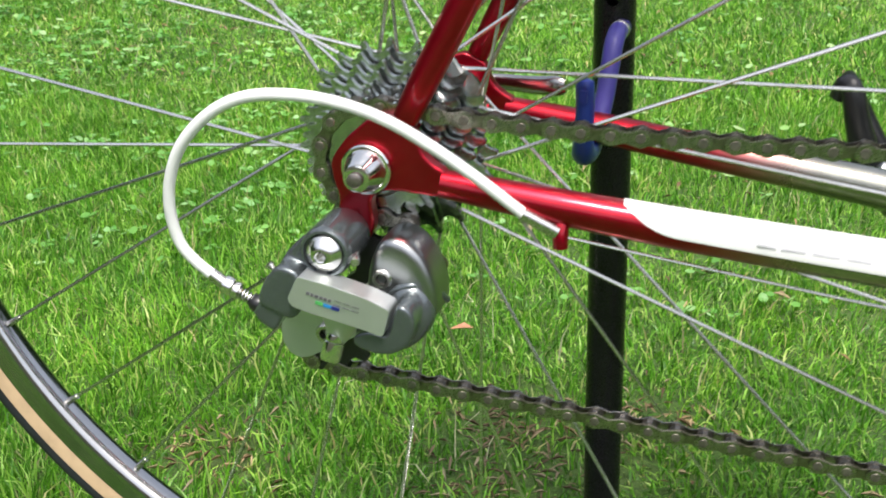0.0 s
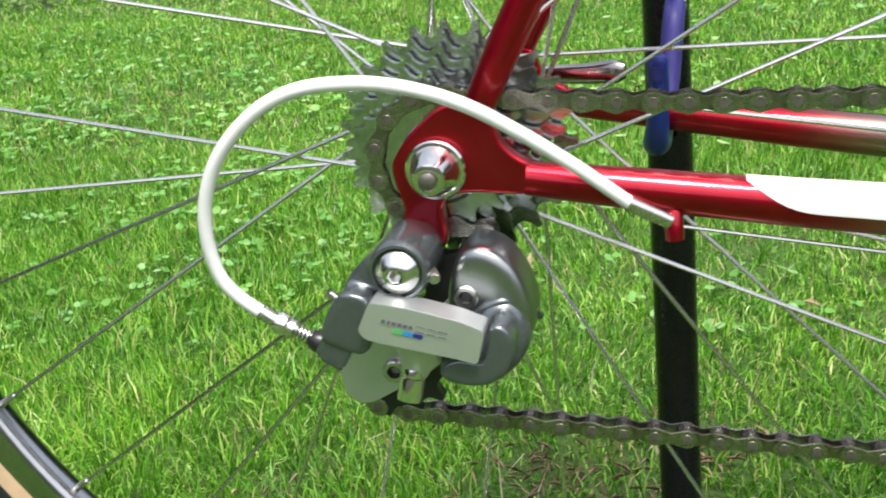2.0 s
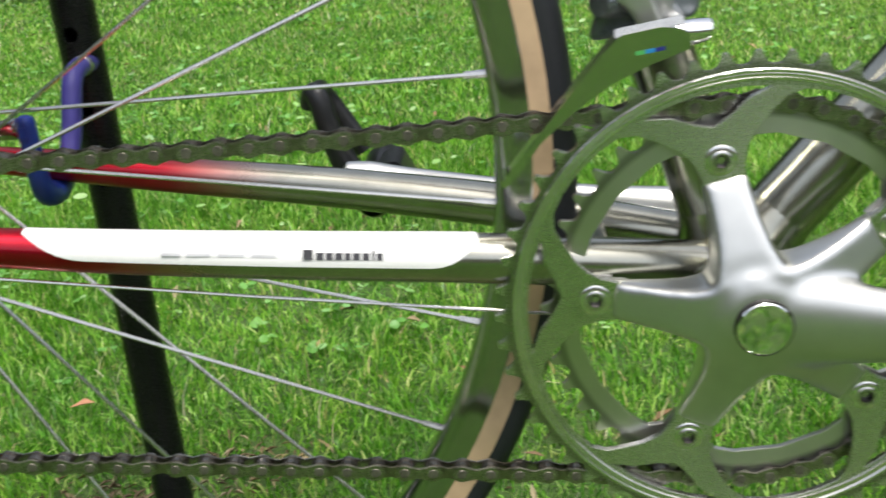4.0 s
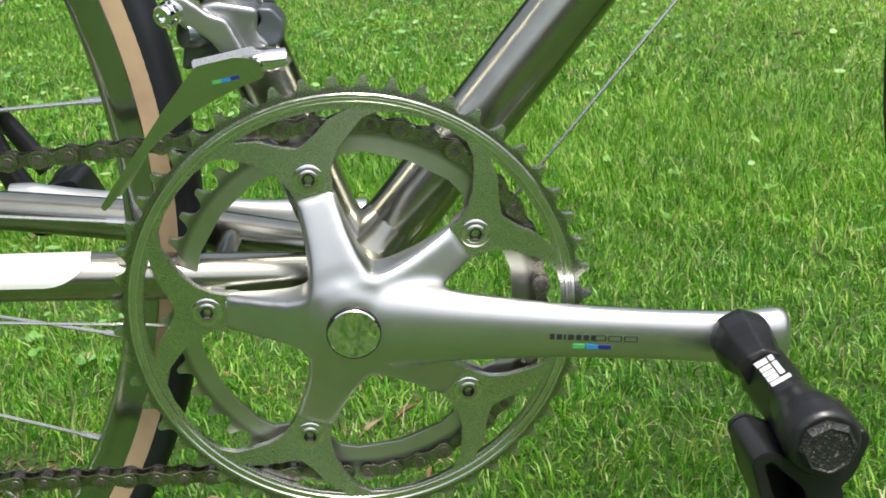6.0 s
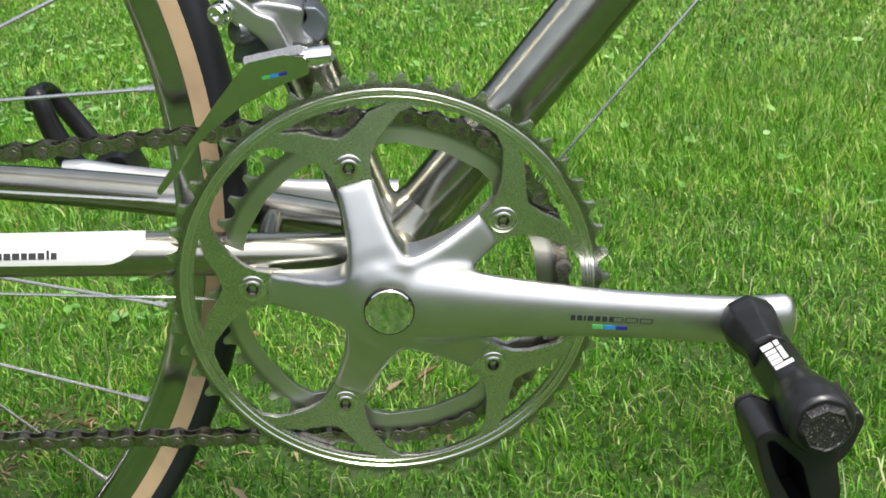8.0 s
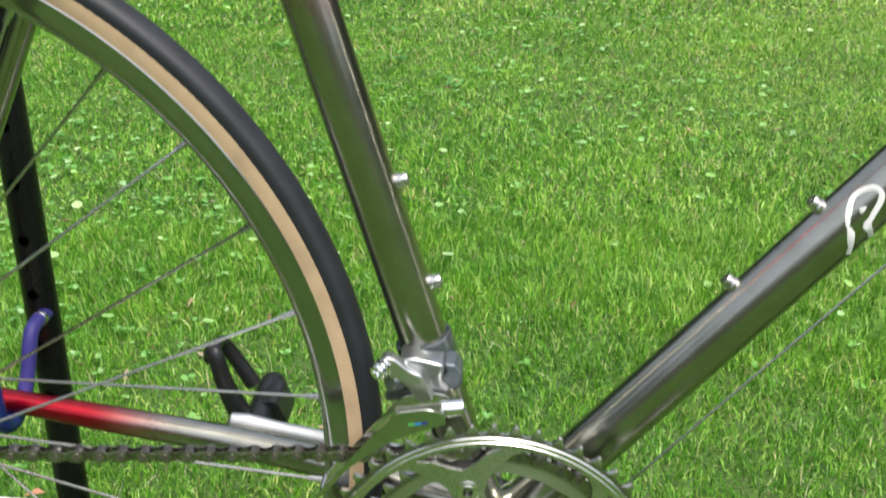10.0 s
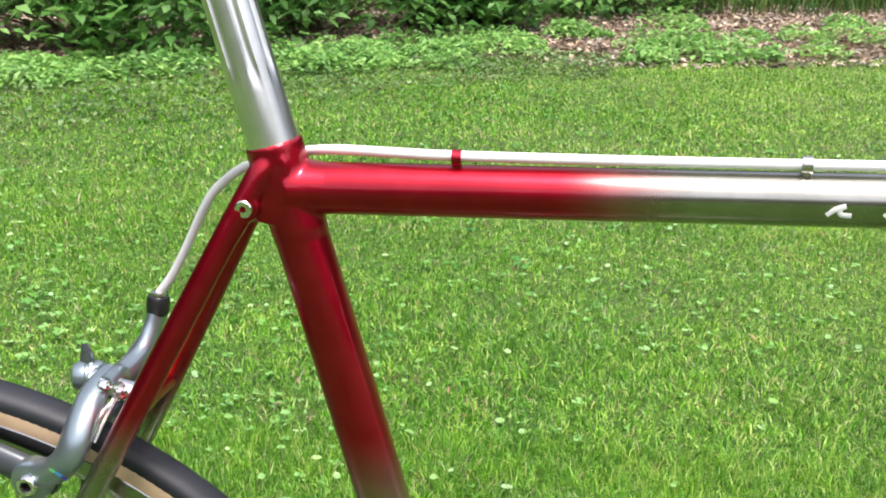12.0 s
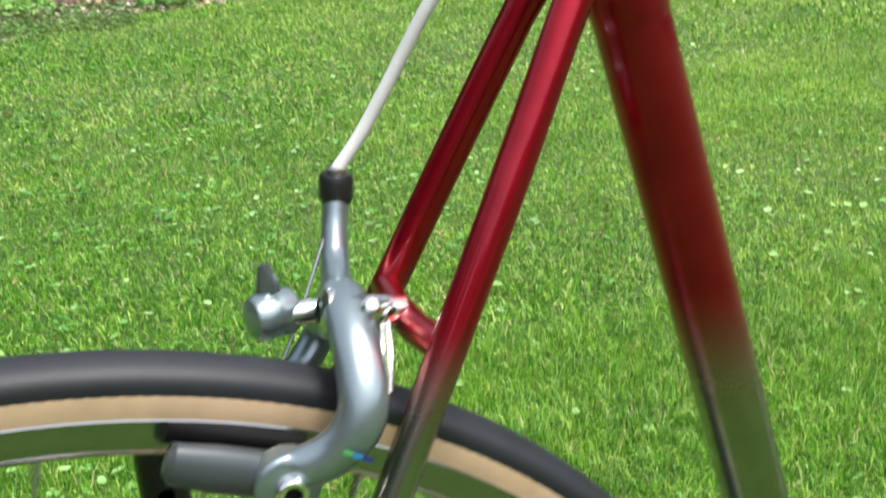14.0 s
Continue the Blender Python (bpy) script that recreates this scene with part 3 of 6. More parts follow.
# broad weeds lying flat in the lawn
x, y = scatter(420, -2.4, 3.0, 1.5, 6.5)
x, y = x[drift(x, y, 2.0, 31) > 0.55], y[drift(x, y, 2.0, 31) > 0.55]
items = []
for k in range(6):
    a = rng.uniform(0, 6.28, len(x))
    s = rng.uniform(0.016, 0.034, len(x))
    items.append(leaves(np.stack([x + np.cos(a) * s * 0.7, y + np.sin(a) * s * 0.7, hump(x, y) + rng.uniform(0.012, 0.035, len(x))], 1), s, 0.5, 0.5))
stuff("broad_weeds", *bundle(items), leaf_finish("weed_leaves", [(0.0, (0.07, 0.24, 0.04)), (1.0, (0.18, 0.40, 0.12))], 0.5, 0.3, 0.2), "broad-leaved weeds lying in the lawn", "weeds")

# dead bits between the blades
x, y = scatter(2600, -1.6, 2.4, 0.1, 4.0)
near = drift(x, y, 7.0, 11) > 0.72
x, y = x[near], y[near]
stuff("dry_litter", *leaves(np.stack([x, y, hump(x, y) + rng.uniform(0.002, 0.018, len(x))], 1), rng.uniform(0.010, 0.030, len(x)), 0.5, 0.22), leaf_finish("dry_bits", [(0.0, (0.10, 0.06, 0.03)), (0.6, (0.24, 0.15, 0.08)), (1.0, (0.42, 0.34, 0.22))], 0.8, 0.1, 0.2), "dry brown leaf bits on thin spots of the lawn", "litter")
cx, cy, cr = (np.repeat(np.array(v), 110) for v in zip(*THIN))
x, y = cx + rng.normal(0, 0.6, len(cx)) * cr, cy + rng.normal(0, 0.7, len(cx)) * cr
stuff("dead_thatch", *leaves(np.stack([x, y, hump(x, y) + rng.uniform(0.001, 0.012, len(x))], 1), rng.uniform(0.005, 0.020, len(x)), 0.5, 0.14), leaf_finish("thatch_bits", [(0.0, (0.09, 0.055, 0.03)), (0.5, (0.20, 0.14, 0.085)), (1.0, (0.42, 0.34, 0.23))], 0.8, 0.1, 0.2), "dry brown thatch on worn spots of the lawn", "litter")
# pale dry straws lying between the blades
x, y = scatter(5200, -1.5, 2.2, 0.02, 3.2)
x2, y2 = scatter(9000, -3.0, 4.5, 2.6, 7.0)
x, y = np.concatenate([x, x2]), np.concatenate([y, y2])
straw = leaf_finish("dry_straw", [(0.0, (0.22, 0.19, 0.09)), (0.5, (0.42, 0.40, 0.22)), (1.0, (0.60, 0.58, 0.40))], 0.6, 0.2, 0.15)
stuff("dry_straw", *blades(x, y, rng.uniform(0.025, 0.06, len(x)), rng.uniform(0.0009, 0.0017, len(x)) * np.where(y > 2.6, 2.0, 1.0), np.full(len(x), 2.1), True), straw, "pale dry grass straws among the green blades", "straw")
# one fallen leaf that lies in view
part_leaf = leaves(np.array([[-0.0905, 0.395, 0.022]]), np.array([0.024]), 0.2, 0.6)
tagged(stuff("fallen_leaf", *part_leaf, surface("dead_leaf", (0.42, 0.20, 0.11), 0.7), "single pinkish brown dead leaf on the grass", "leaf"), kind="thing")


# ---- the planted edge behind the lawn ----
def litter_finish():
    m, n, l, p = nodes_of("leaf_litter")
    co = n.new("ShaderNodeTexCoord")
    vo, no = n.new("ShaderNodeTexVoronoi"), n.new("ShaderNodeTexNoise")
    vo.inputs["Scale"].default_value, no.inputs["Scale"].default_value = 26, 3
    for t in (vo, no):
        l.new(co.outputs["Object"], t.inputs["Vector"])
    r = ramp(n, [(0.0, (0.055, 0.035, 0.022)), (0.5, (0.15, 0.10, 0.065)), (1.0, (0.30, 0.22, 0.15))])
    l.new(vo.outputs["Color"], r.inputs["Fac"])
    l.new(r.outputs["Color"], p.inputs["Base Color"])
    p.inputs["Roughness"].default_value = 0.9
    bp = n.new("ShaderNodeBump")
    bp.inputs["Strength"].default_value, bp.inputs["Distance"].default_value = 0.9, 0.02
    l.new(vo.outputs["Distance"], bp.inputs["Height"])
    l.new(bp.outputs["Normal"], p.inputs["Normal"])
    return m


bx = np.linspace(-9, 16, 120)
rows_y = np.linspace(0, 1, 14)
BX, T = np.meshgrid(bx, rows_y)
BY = bed_edge(BX) + 0.05 * np.sin(9 * BX) + T * 5.0
BZ = -0.012 + 0.094 * np.clip(T * 3, 0, 1) + 0.02 * np.clip(T * 8, 0, 1) * np.sin(5 * BX + 3 * BY)
BV = np.stack([BX.ravel(), BY.ravel(), BZ.ravel()], 1)
k = len(bx)
BF = np.array([[j * k + i, j * k + i + 1, (j + 1) * k + i + 1, (j + 1) * k + i] for j in range(13) for i in range(k - 1)])
tagged(stuff("bed_soil", BV, BF, litter_finish(), "bed of brown leaf litter behind the lawn", "ground", True), kind="structure")


def bed_h(x, y):
    return -0.006 + 0.088 * np.clip((y - bed_edge(x)) / 5 * 3, 0, 1)


x = rng.uniform(-5, 9, 40000)
y = bed_edge(x) + rng.uniform(-0.35, 3.6, 40000)
stuff("leaf_litter", *leaves(np.stack([x, y, bed_h(x, y) + rng.uniform(0.0, 0.035, len(x))], 1), rng.uniform(0.025, 0.075, len(x)), 0.6, 0.5), leaf_finish("litter_leaves", [(0.0, (0.11, 0.08, 0.06)), (0.4, (0.27, 0.205, 0.16)), (0.8, (0.46, 0.38, 0.31)), (1.0, (0.62, 0.54, 0.47))], 0.8, 0.1, 0.25), "dry brown leaves and bark chips in the bed", "litter")

# creeping weeds that spread from the bed into the lawn
x = rng.uniform(-5.0, 0.6, 15000)
back = rng.random(len(x)) ** 1.8 * np.clip(2.6 - 0.9 * np.clip(x + 1.2, 0, 3), 0.2, 3)
y = bed_edge(x) + 0.15 - back
near = rng.random(len(x)) < 0.35 + 0.65 * drift(x, y, 6.0, 71)
x, y = x[near], y[near]
stuff("creeping_weeds", *leaves(np.stack([x, y, hump(x, y) + rng.uniform(0.012, 0.05, len(x))], 1), rng.uniform(0.02, 0.05, len(x)), 0.55, 0.6), leaf_finish("creeping_leaves", [(0.0, (0.11, 0.085, 0.045)), (0.3, (0.08, 0.15, 0.045)), (0.7, (0.14, 0.25, 0.085)), (1.0, (0.25, 0.36, 0.17))], 0.5, 0.3, 0.2), "low creeping weeds spreading from the bed into the lawn", "weeds")

# low ferny plants along the edge
items = []
fern = leaf_finish("low_plant_leaves", [(0.0, (0.11, 0.28, 0.055)), (0.5, (0.22, 0.45, 0.11)), (1.0, (0.37, 0.58, 0.22))], 0.5, 0.35, 0.22)
spots = [(rng.uniform(-0.6, 2.7), rng.uniform(-0.15, 1.6), rng.uniform(0.07, 0.20)) for _ in range(30)] + [(rng.uniform(2.6, 6.5), rng.uniform(0.0, 1.8), rng.uniform(0.05, 0.13)) for _ in range(22)] + [(rng.uniform(-4.5, -0.3), rng.uniform(-0.8, 0.4), rng.uniform(0.07, 0.16)) for _ in range(80)]
for sx, dy, h in spots:
    n = int(150 + 300 * h)
    r = h * 1.5 * np.sqrt(rng.random(n))
    a = rng.uniform(0, 6.28, n)
    x, y = sx + r * np.cos(a), bed_edge(np.array(sx)) + dy + r * np.sin(a)
    z = bed_h(x, y) * (y > bed_edge(x)) + h * rng.uniform(0.25, 1.0, n) * (1 - (r / (h * 1.6)) ** 2 * 0.7)
    items.append(leaves(np.stack([x, y, z], 1), rng.uniform(0.03, 0.075, n), 0.6, 0.5))
stuff("low_plants", *bundle(items), fern, "low light green leafy plants along the bed", "plants")


def shrub(cx, cy, w, h, n, size, material, label, seed):
    """Stems from one foot, and leaves in uneven clumps round the ends of the twigs."""
    g = np.random.default_rng(seed)
    e = empty("shrub", label, "shrub", "shrubs behind the lawn", (cx, cy, 0.03))
    bark = surface("shrub_stems", (0.10, 0.08, 0.05), 0.8)
    ends = []
    for _ in range(26):
        a, r, hh = g.uniform(0, 6.28), w * 0.5 * math.sqrt(g.random()), h * g.uniform(0.35, 1.0)
        end = Vector((r * math.cos(a), r * math.sin(a) * 0.8, hh * (1 - 0.45 * (r / (w * 0.5)) ** 2)))
        ends.append(end)
        part("stem", sweep(curve_through([(0.05 * math.cos(a), 0.05 * math.sin(a), 0), end * 0.5 + Vector((0, 0, 0.08 * h)), end], 3), [0.012, 0.008, 0.003], 6, 1, (1, 0, 0)), bark, e)
    its = []
    per = n // len(ends)
    for q in ends:
        c = np.array(q)[None] + g.normal(0, 1, (per, 3)) * np.array([0.17, 0.17, 0.11]) * w / 1.6
        c[:, 2] = np.abs(c[:, 2]) + 0.02
        its.append(leaves(c, g.uniform(size * 0.6, size * 1.3, per), 0.7, 0.55))
    v, fc = bundle(its)
    me_ob = stuff("foliage", v, fc, material, "", "")
    me_ob.parent = e
    me_ob["kind"] = ""
    return e


bush = leaf_finish("shrub_leaves", [(0.0, (0.045, 0.15, 0.028)), (0.5, (0.11, 0.28, 0.06)), (1.0, (0.22, 0.41, 0.13))], 0.42, 0.35, 0.2)
for i, (cx, cy, w, h, n) in enumerate(((-1.6, 7.9, 2.2, 0.80, 3000), (-3.0, 6.9, 2.2, 0.95, 3000), (-0.35, 8.7, 1.7, 0.66, 2200), (-4.4, 6.2, 2.0, 0.8, 1800), (0.6, 9.8, 1.7, 0.60, 1800), (-2.3, 10.2, 2.6, 1.3, 2200), (-5.2, 9.0, 2.4, 1.2, 1600))):
    shrub(cx, cy, w, h, n, 0.115, bush, "dense green leafy shrub at the edge of the lawn", 40 + i)

# tall grass and dark growth farther back
x = rng.uniform(-8, 14, 26000)
y = bed_edge(x) + rng.uniform(2.6, 6.5, 26000)
stuff("tall_grass", *blades(x, y, rng.uniform(0.35, 0.95, len(x)), rng.uniform(0.010, 0.026, len(x)), np.full(len(x), 0.9), False), leaf_finish("tall_grass_blades", [(0.0, (0.03, 0.10, 0.018)), (0.6, (0.07, 0.19, 0.03)), (1.0, (0.20, 0.24, 0.09))], 0.6, 0.3, 0.3), "tall rank grass behind the bed", "grass")

# plain unseen wall that closes the garden on the near side, added for warm reflections in the metal
b = block((19.0, 0.25, 2.4), Matrix.Translation((0.5, -8.2, 1.2)), 0.01)
hw = part("wall_south", b, surface("tan_reflection_wall", (0.38, 0.32, 0.24), 0.85, 0.0, 0.15, 3, 60, bump=0.3))
tagged(hw, "plain tan wall on the near side of the lawn, unseen, added for warm reflections", "wall", kind="structure")

# woods all round the garden, open to the sky above; all but the back is unseen, added to darken reflections
n = 22000
a = rng.uniform(0, 2 * np.pi, n)
r = rng.uniform(15.0, 19.0, n)
# taller to the left, out of view, to cut the light from there
z = (4.5 + 5.0 * np.clip(np.cos(a - radians(200)), 0, 1) + 3.5 * np.clip(np.sin(a) + 0.25, 0, 1) - 1.2 * np.clip(-np.sin(a) + 0.1, 0, 1)) * rng.random(n) ** 0.9 * (0.75 + 0.25 * np.sin(5 * a + 1) * np.sin(9 * a))
woods = leaf_finish("wood_leaves", [(0.0, (0.014, 0.045, 0.010)), (0.6, (0.035, 0.095, 0.020)), (1.0, (0.07, 0.16, 0.035))], 0.6, 0.3, 0.3)
stuff("far_woods", *leaves(np.stack([1.0 + r * np.cos(a), -1.0 + r * np.sin(a), z], 1), rng.uniform(0.7, 1.5, n), 1.4, 0.7), woods, "dark green woodland all round the garden", "woods")


# ---- the bicycle ----
BB = Vector((0.405, 0, 0.2635))
AX = Vector((0, 0, 0.336))
CRANK = -7.4
bike = empty("bicycle", "red and bare titanium road bicycle standing on a lawn", "bicycle")


def mm(pts):
    return [(x * 0.001, y * 0.001) for x, y in pts]


def flat_on(ways, h0, h1, bevel=0.0, r=0.0, origin=(0, 0, 0), turn=0, holes=(), n=3):
    """A shaped piece in the bicycle's plane: outline (forward, up) from origin, depth h0 to h1 outwards on the drive side."""
    return plate(rounded(ways, r, n) if r else ways, h0, h1, side_at(*origin, turn), bevel, holes)


def gear_outline(teeth, root, tip, phase=0.0, sharp=1.0):
    """Rounded valleys and narrow teeth; sharp below 1 narrows the tips."""
    out = []
    for k in range(teeth):
        for frac, rr in ((0.0, root), (0.20, root + 0.10 * (tip - root)), (0.32, root + 0.45 * (tip - root)), (0.40, tip - 0.0005), (0.46, tip), (0.54, tip), (0.60, tip - 0.0005), (0.68, root + 0.45 * (tip - root)), (0.80, root + 0.10 * (tip - root))):
            a = 2 * math.pi * (k + 0.5 + (frac - 0.5) * (sharp if 0.3 < frac < 0.7 else 1) + phase) / teeth
            out.append((rr * math.cos(a), rr * math.sin(a)))
    return out


def soft(ob, voxel=0.0008, rounds_=14):
    """Melts the joined solids of a cast part into one smooth skin."""
    r = ob.modifiers.new("cast", "REMESH")
    r.mode, r.voxel_size, r.use_smooth_shade = "VOXEL", voxel, True
    k = ob.modifiers.new("fair", "SMOOTH")
    k.factor, k.iterations = 0.5, rounds_
    return ob


def solids(*pieces):
    """Several closed shapes in one bmesh."""
    b = bmesh.new()
    for own in pieces:
        me = bpy.data.meshes.new("tmp")
        own.to_mesh(me)
        own.free()
        b.from_mesh(me)
        bpy.data.meshes.remove(me)
    return b


def screw(name, m, r, h, parent, material="steel", socket=0.5, label=""):
    """A socket-head screw: head with a rounded rim and a hexagon recess."""
    b = lathe([(0, -0.001), (r, -0.001), (r, h * 0.7), (r * 0.86, h), (r * socket * 1.25, h)], m, 24)
    # near-black recess faces: the hole's shade is put into their colour
    had = set(b.faces)
    lathe([(r * socket * 1.25, h), (r * socket, h - 0.0006), (r * socket * 0.96, h - r * 0.7), (0, h - r * 0.7)], m, 6, b)
    for fc in set(b.faces) - had:
        fc.material_index = 1
    ob = part(name, b, material, parent, label)
    ob.data.materials.append(M["socket"])
    return ob


def shell(pts, radii, a0, a1, lift, seg=18, up=(0, 0, 1)):
    """A thin band of paint on a round tube: a sector of it, a hair proud; a0, a1: angles per point, degrees from up towards the drive side."""
    b = bmesh.new()
    rows = []
    for i, q in enumerate(pts):
        d = (pts[min(i + 1, len(pts) - 1)] - pts[max(i - 1, 0)]).normalized()
        u = (Vector(up) - d * d.z).normalized()
        w = u.cross(d)
        w = w if w.y < 0 else -w
        rows.append([b.verts.new(q + (math.cos(radians(a)) * u + math.sin(radians(a)) * w) * float(radii[i] + lift)) for a in np.linspace(a0[i], a1[i], seg)])
    for p, q in zip(rows, rows[1:]):
        for k in range(seg - 1):
            b.faces.new((p[k], p[k + 1], q[k + 1], q[k]))
    return finish(b)


def strokes(name, m, marks, material, parent, label="", h=0.0):
    """Plain printed bars: (x, y, width, height) on the xy plane of m."""
    b = bmesh.new()
    for x, y, w, t in marks:
        block((w, t, 0.00016 if h == 0.0 else 0.0005), m @ Matrix.Translation((x, y, h if isinstance(h, float) else h(x) - 0.0001)), 0, b)
    return part(name, b, material, parent, label)


# -- frame
SEAT_TOP = Vector((0.2643, 0, 0.7685))
st_way = (SEAT_TOP - BB).normalized()
ST_R, TT_R, DT_R = 0.0146, 0.0137, 0.0162
part("seat_tube", sweep([BB, BB + st_way * 0.2, BB + st_way * 0.4, SEAT_TOP, SEAT_TOP + st_way * 0.039], [ST_R, ST_R, ST_R, ST_R, ST_R + 0.0004], 32), "seat_tube", bike, "seat tube fading from red to bare titanium")
part("top_tube", sweep([(0.262, 0, 0.7838), (0.6, 0, 0.788), (0.885, 0, 0.7915)], TT_R, 32), "top_tube", bike, "top tube fading from red to bare titanium")
DT = Vector((math.cos(radians(46.9)), 0, math.sin(radians(46.9))))
part("down_tube", sweep([BB, BB + DT * 0.35, BB + DT * 0.69], DT_R, 32), "titan", bike, "bare titanium down tube")
# welds where tubes meet: swollen fillets
part("weld", sweep([BB + st_way * 0.014, BB + st_way * 0.021, BB + st_way * 0.026, BB + st_way * 0.033], [0.021, 0.0182, 0.0162, 0.0146], 28), "titan", bike)
part("weld", sweep([BB + DT * 0.014, BB + DT * 0.021, BB + DT * 0.027, BB + DT * 0.034], [0.0225, 0.0195, 0.0177, 0.0162], 28), "titan", bike)

STAY = [Vector(p) for p in ((0.033, -0.063, 0.3300), (0.072, -0.0615, 0.3240), (0.140, -0.0565, 0.3135), (0.215, -0.050, 0.3030), (0.295, -0.0385, 0.2910), (0.345, -0.029, 0.2815), (0.388, -0.019, 0.2735))]
STAY_R = [0.0064, 0.0078, 0.0090, 0.0100, 0.0108, 0.0108, 0.0105]
SS = [Vector(p) for p in ((0.0175, -0.0628, 0.3585), (0.0310, -0.0620, 0.3839), (0.0826, -0.0545, 0.4808), (0.1735, -0.0345, 0.6515), (0.2080, -0.0262, 0.7163), (0.2380, -0.0165, 0.7727), (0.2480, -0.0125, 0.7910))]
SS_R = [0.0058, 0.0066, 0.0069, 0.0069, 0.0069, 0.0066, 0.0040]


def mirrored(pts, s):
    return [Vector((p.x, -p.y if s > 0 else p.y, p.z)) for p in pts]


for s in (-1, 1):
    part("seat_stay", sweep(curve_through(mirrored(SS, s), 4), SS_R, 20), "seat_stay", bike, "seat stay, red at both ends and bare in the middle")
    part("chain_stay", sweep(curve_through(mirrored(STAY, s), 4), STAY_R, 24), "chain_stay", bike, "chain stay fading from red to bare titanium")
# the cluster where seat tube, top tube and stays are welded together and clamp the post
joint = [sweep([SEAT_TOP - st_way * 0.024, SEAT_TOP - st_way * 0.006, SEAT_TOP + st_way * 0.0405], [ST_R - 0.0010, ST_R + 0.0007, ST_R + 0.0007], 36), sweep([(0.262, 0, 0.7838), (0.270, 0, 0.7839), (0.279, 0, 0.7840), (0.290, 0, 0.7842)], [TT_R + 0.0032, TT_R + 0.0011, TT_R + 0.0003, TT_R - 0.0005], 36)]
joint.append(lathe([(0, -0.0205), (0.0070, -0.0205), (0.0078, -0.019), (0.0078, 0.019), (0.0070, 0.0205), (0, 0.0205)], along((0.2425, 0, 0.7765), (0, 1, 0)), 28))
joint.append(flat_on([(0.2385, 0.7690), (0.2640, 0.7650), (0.2640, 0.8030), (0.2520, 0.8000)], -0.0145, 0.0145, 0, 0.004, (0, 0, 0)))
for s in (-1, 1):
    joint.append(sweep(curve_through(mirrored([Vector((0.2225, -0.0225, 0.7435)), Vector((0.2390, -0.0160, 0.7735)), Vector((0.2500, -0.0115, 0.7940)), Vector((0.2570, -0.0075, 0.8030))], s), 4), [0.0058, 0.0073, 0.0070, 0.0055], 20))
soft(part("seat_lug", solids(*joint), "red", bike, "red welded seat lug with a binder boss"), 0.0008, 24)
part("bottom_bracket_shell", lathe([(0.0165, -0.035), (0.0203, -0.035), (0.0208, -0.033), (0.0208, 0.033), (0.0203, 0.035), (0.0165, 0.035)], side_at(*BB), 40), "titan", bike)
part("bearing_cup", lathe([(0.008, 0.0395), (0.0155, 0.0395), (0.0182, 0.037), (0.0185, 0.034)], side_at(*BB), 32), "steel", bike)
part("bottom_bracket_axle", lathe([(0.0078, -0.062), (0.0078, 0.05)], side_at(*BB), 20), "steel", bike)
part("brake_bridge", sweep([(0.1755, -0.034, 0.6575), (0.173, -0.012, 0.6565), (0.173, 0.012, 0.6565), (0.1755, 0.034, 0.6575)], 0.0062, 18), "red", bike)
part("stay_bridge", sweep([(0.345, -0.022, 0.281), (0.345, 0.022, 0.281)], 0.006, 16), "titan", bike)

# dropouts
drive = mm([(10, 25), (22, 19), (23, 14), (25, 8), (30, 3), (36, 0), (36, -12), (12, -10), (3, -11), (0, -16), (2, -28), (-4, -38), (-18, -38), (-19, -30), (-14, -15), (-17, -7), (-18, 2), (-14, 8), (-9, 14), (2, 23)])
soft(part("dropout", flat_on(drive, 0.0582, 0.0662, 0, 0.005, AX), "red", bike, "red drive-side dropout with derailleur hanger"), 0.0007, 12)
left = mm([(11, 25), (23, 19), (24, 13), (27, 7), (32, 3), (38, 0), (38, -12), (14, -10), (2, -14), (-12, -13), (-18, -4), (-16, 8), (-8, 15), (3, 22)])
soft(part("dropout", flat_on(left, -0.0662, -0.0582, 0, 0.005, AX), "red", bike), 0.0008, 10)

# small fittings of the frame
def boss(p, way, name="bottle_boss"):
    b = lathe([(0.0046, -0.002), (0.0046, 0.0016), (0.0040, 0.0022), (0.0038, 0.0024), (0.0038, 0.0058), (0.0034, 0.0064), (0.0018, 0.0064), (0.0018, 0.004), (0, 0.004)], along(p, way), 20)
    return part(name, b, "steel", bike)

fw = Vector((st_way.z, 0, -st_way.x))
for z in (0.4365, 0.4980):
    boss(BB + st_way * ((z - BB.z - 0.003) / st_way.z) + fw * ST_R, fw)
up_dt = Vector((-DT.z, 0, DT.x))
for d in (0.2210, 0.2850):
    boss(BB + DT * d + up_dt * DT_R, up_dt)
screw("seat_bolt", along((0.2425, -0.0207, 0.7765), (0, -1, 0)), 0.0047, 0.0020, bike, "nut", 0.30, "chromed seat clamp bolt")
part("cable_stop", sweep([(0.0863, -0.064, 0.3155), (0.0864, -0.0665, 0.3105), (0.0866, -0.067, 0.3055)], [0.0034, 0.0036, 0.0034], 16), "red", bike, "red brazed-on cable stop")
part("cable_stop_arm", sweep([(0.0864, -0.058, 0.3175), (0.0864, -0.066, 0.3125)], 0.0032, 12), "red", bike)
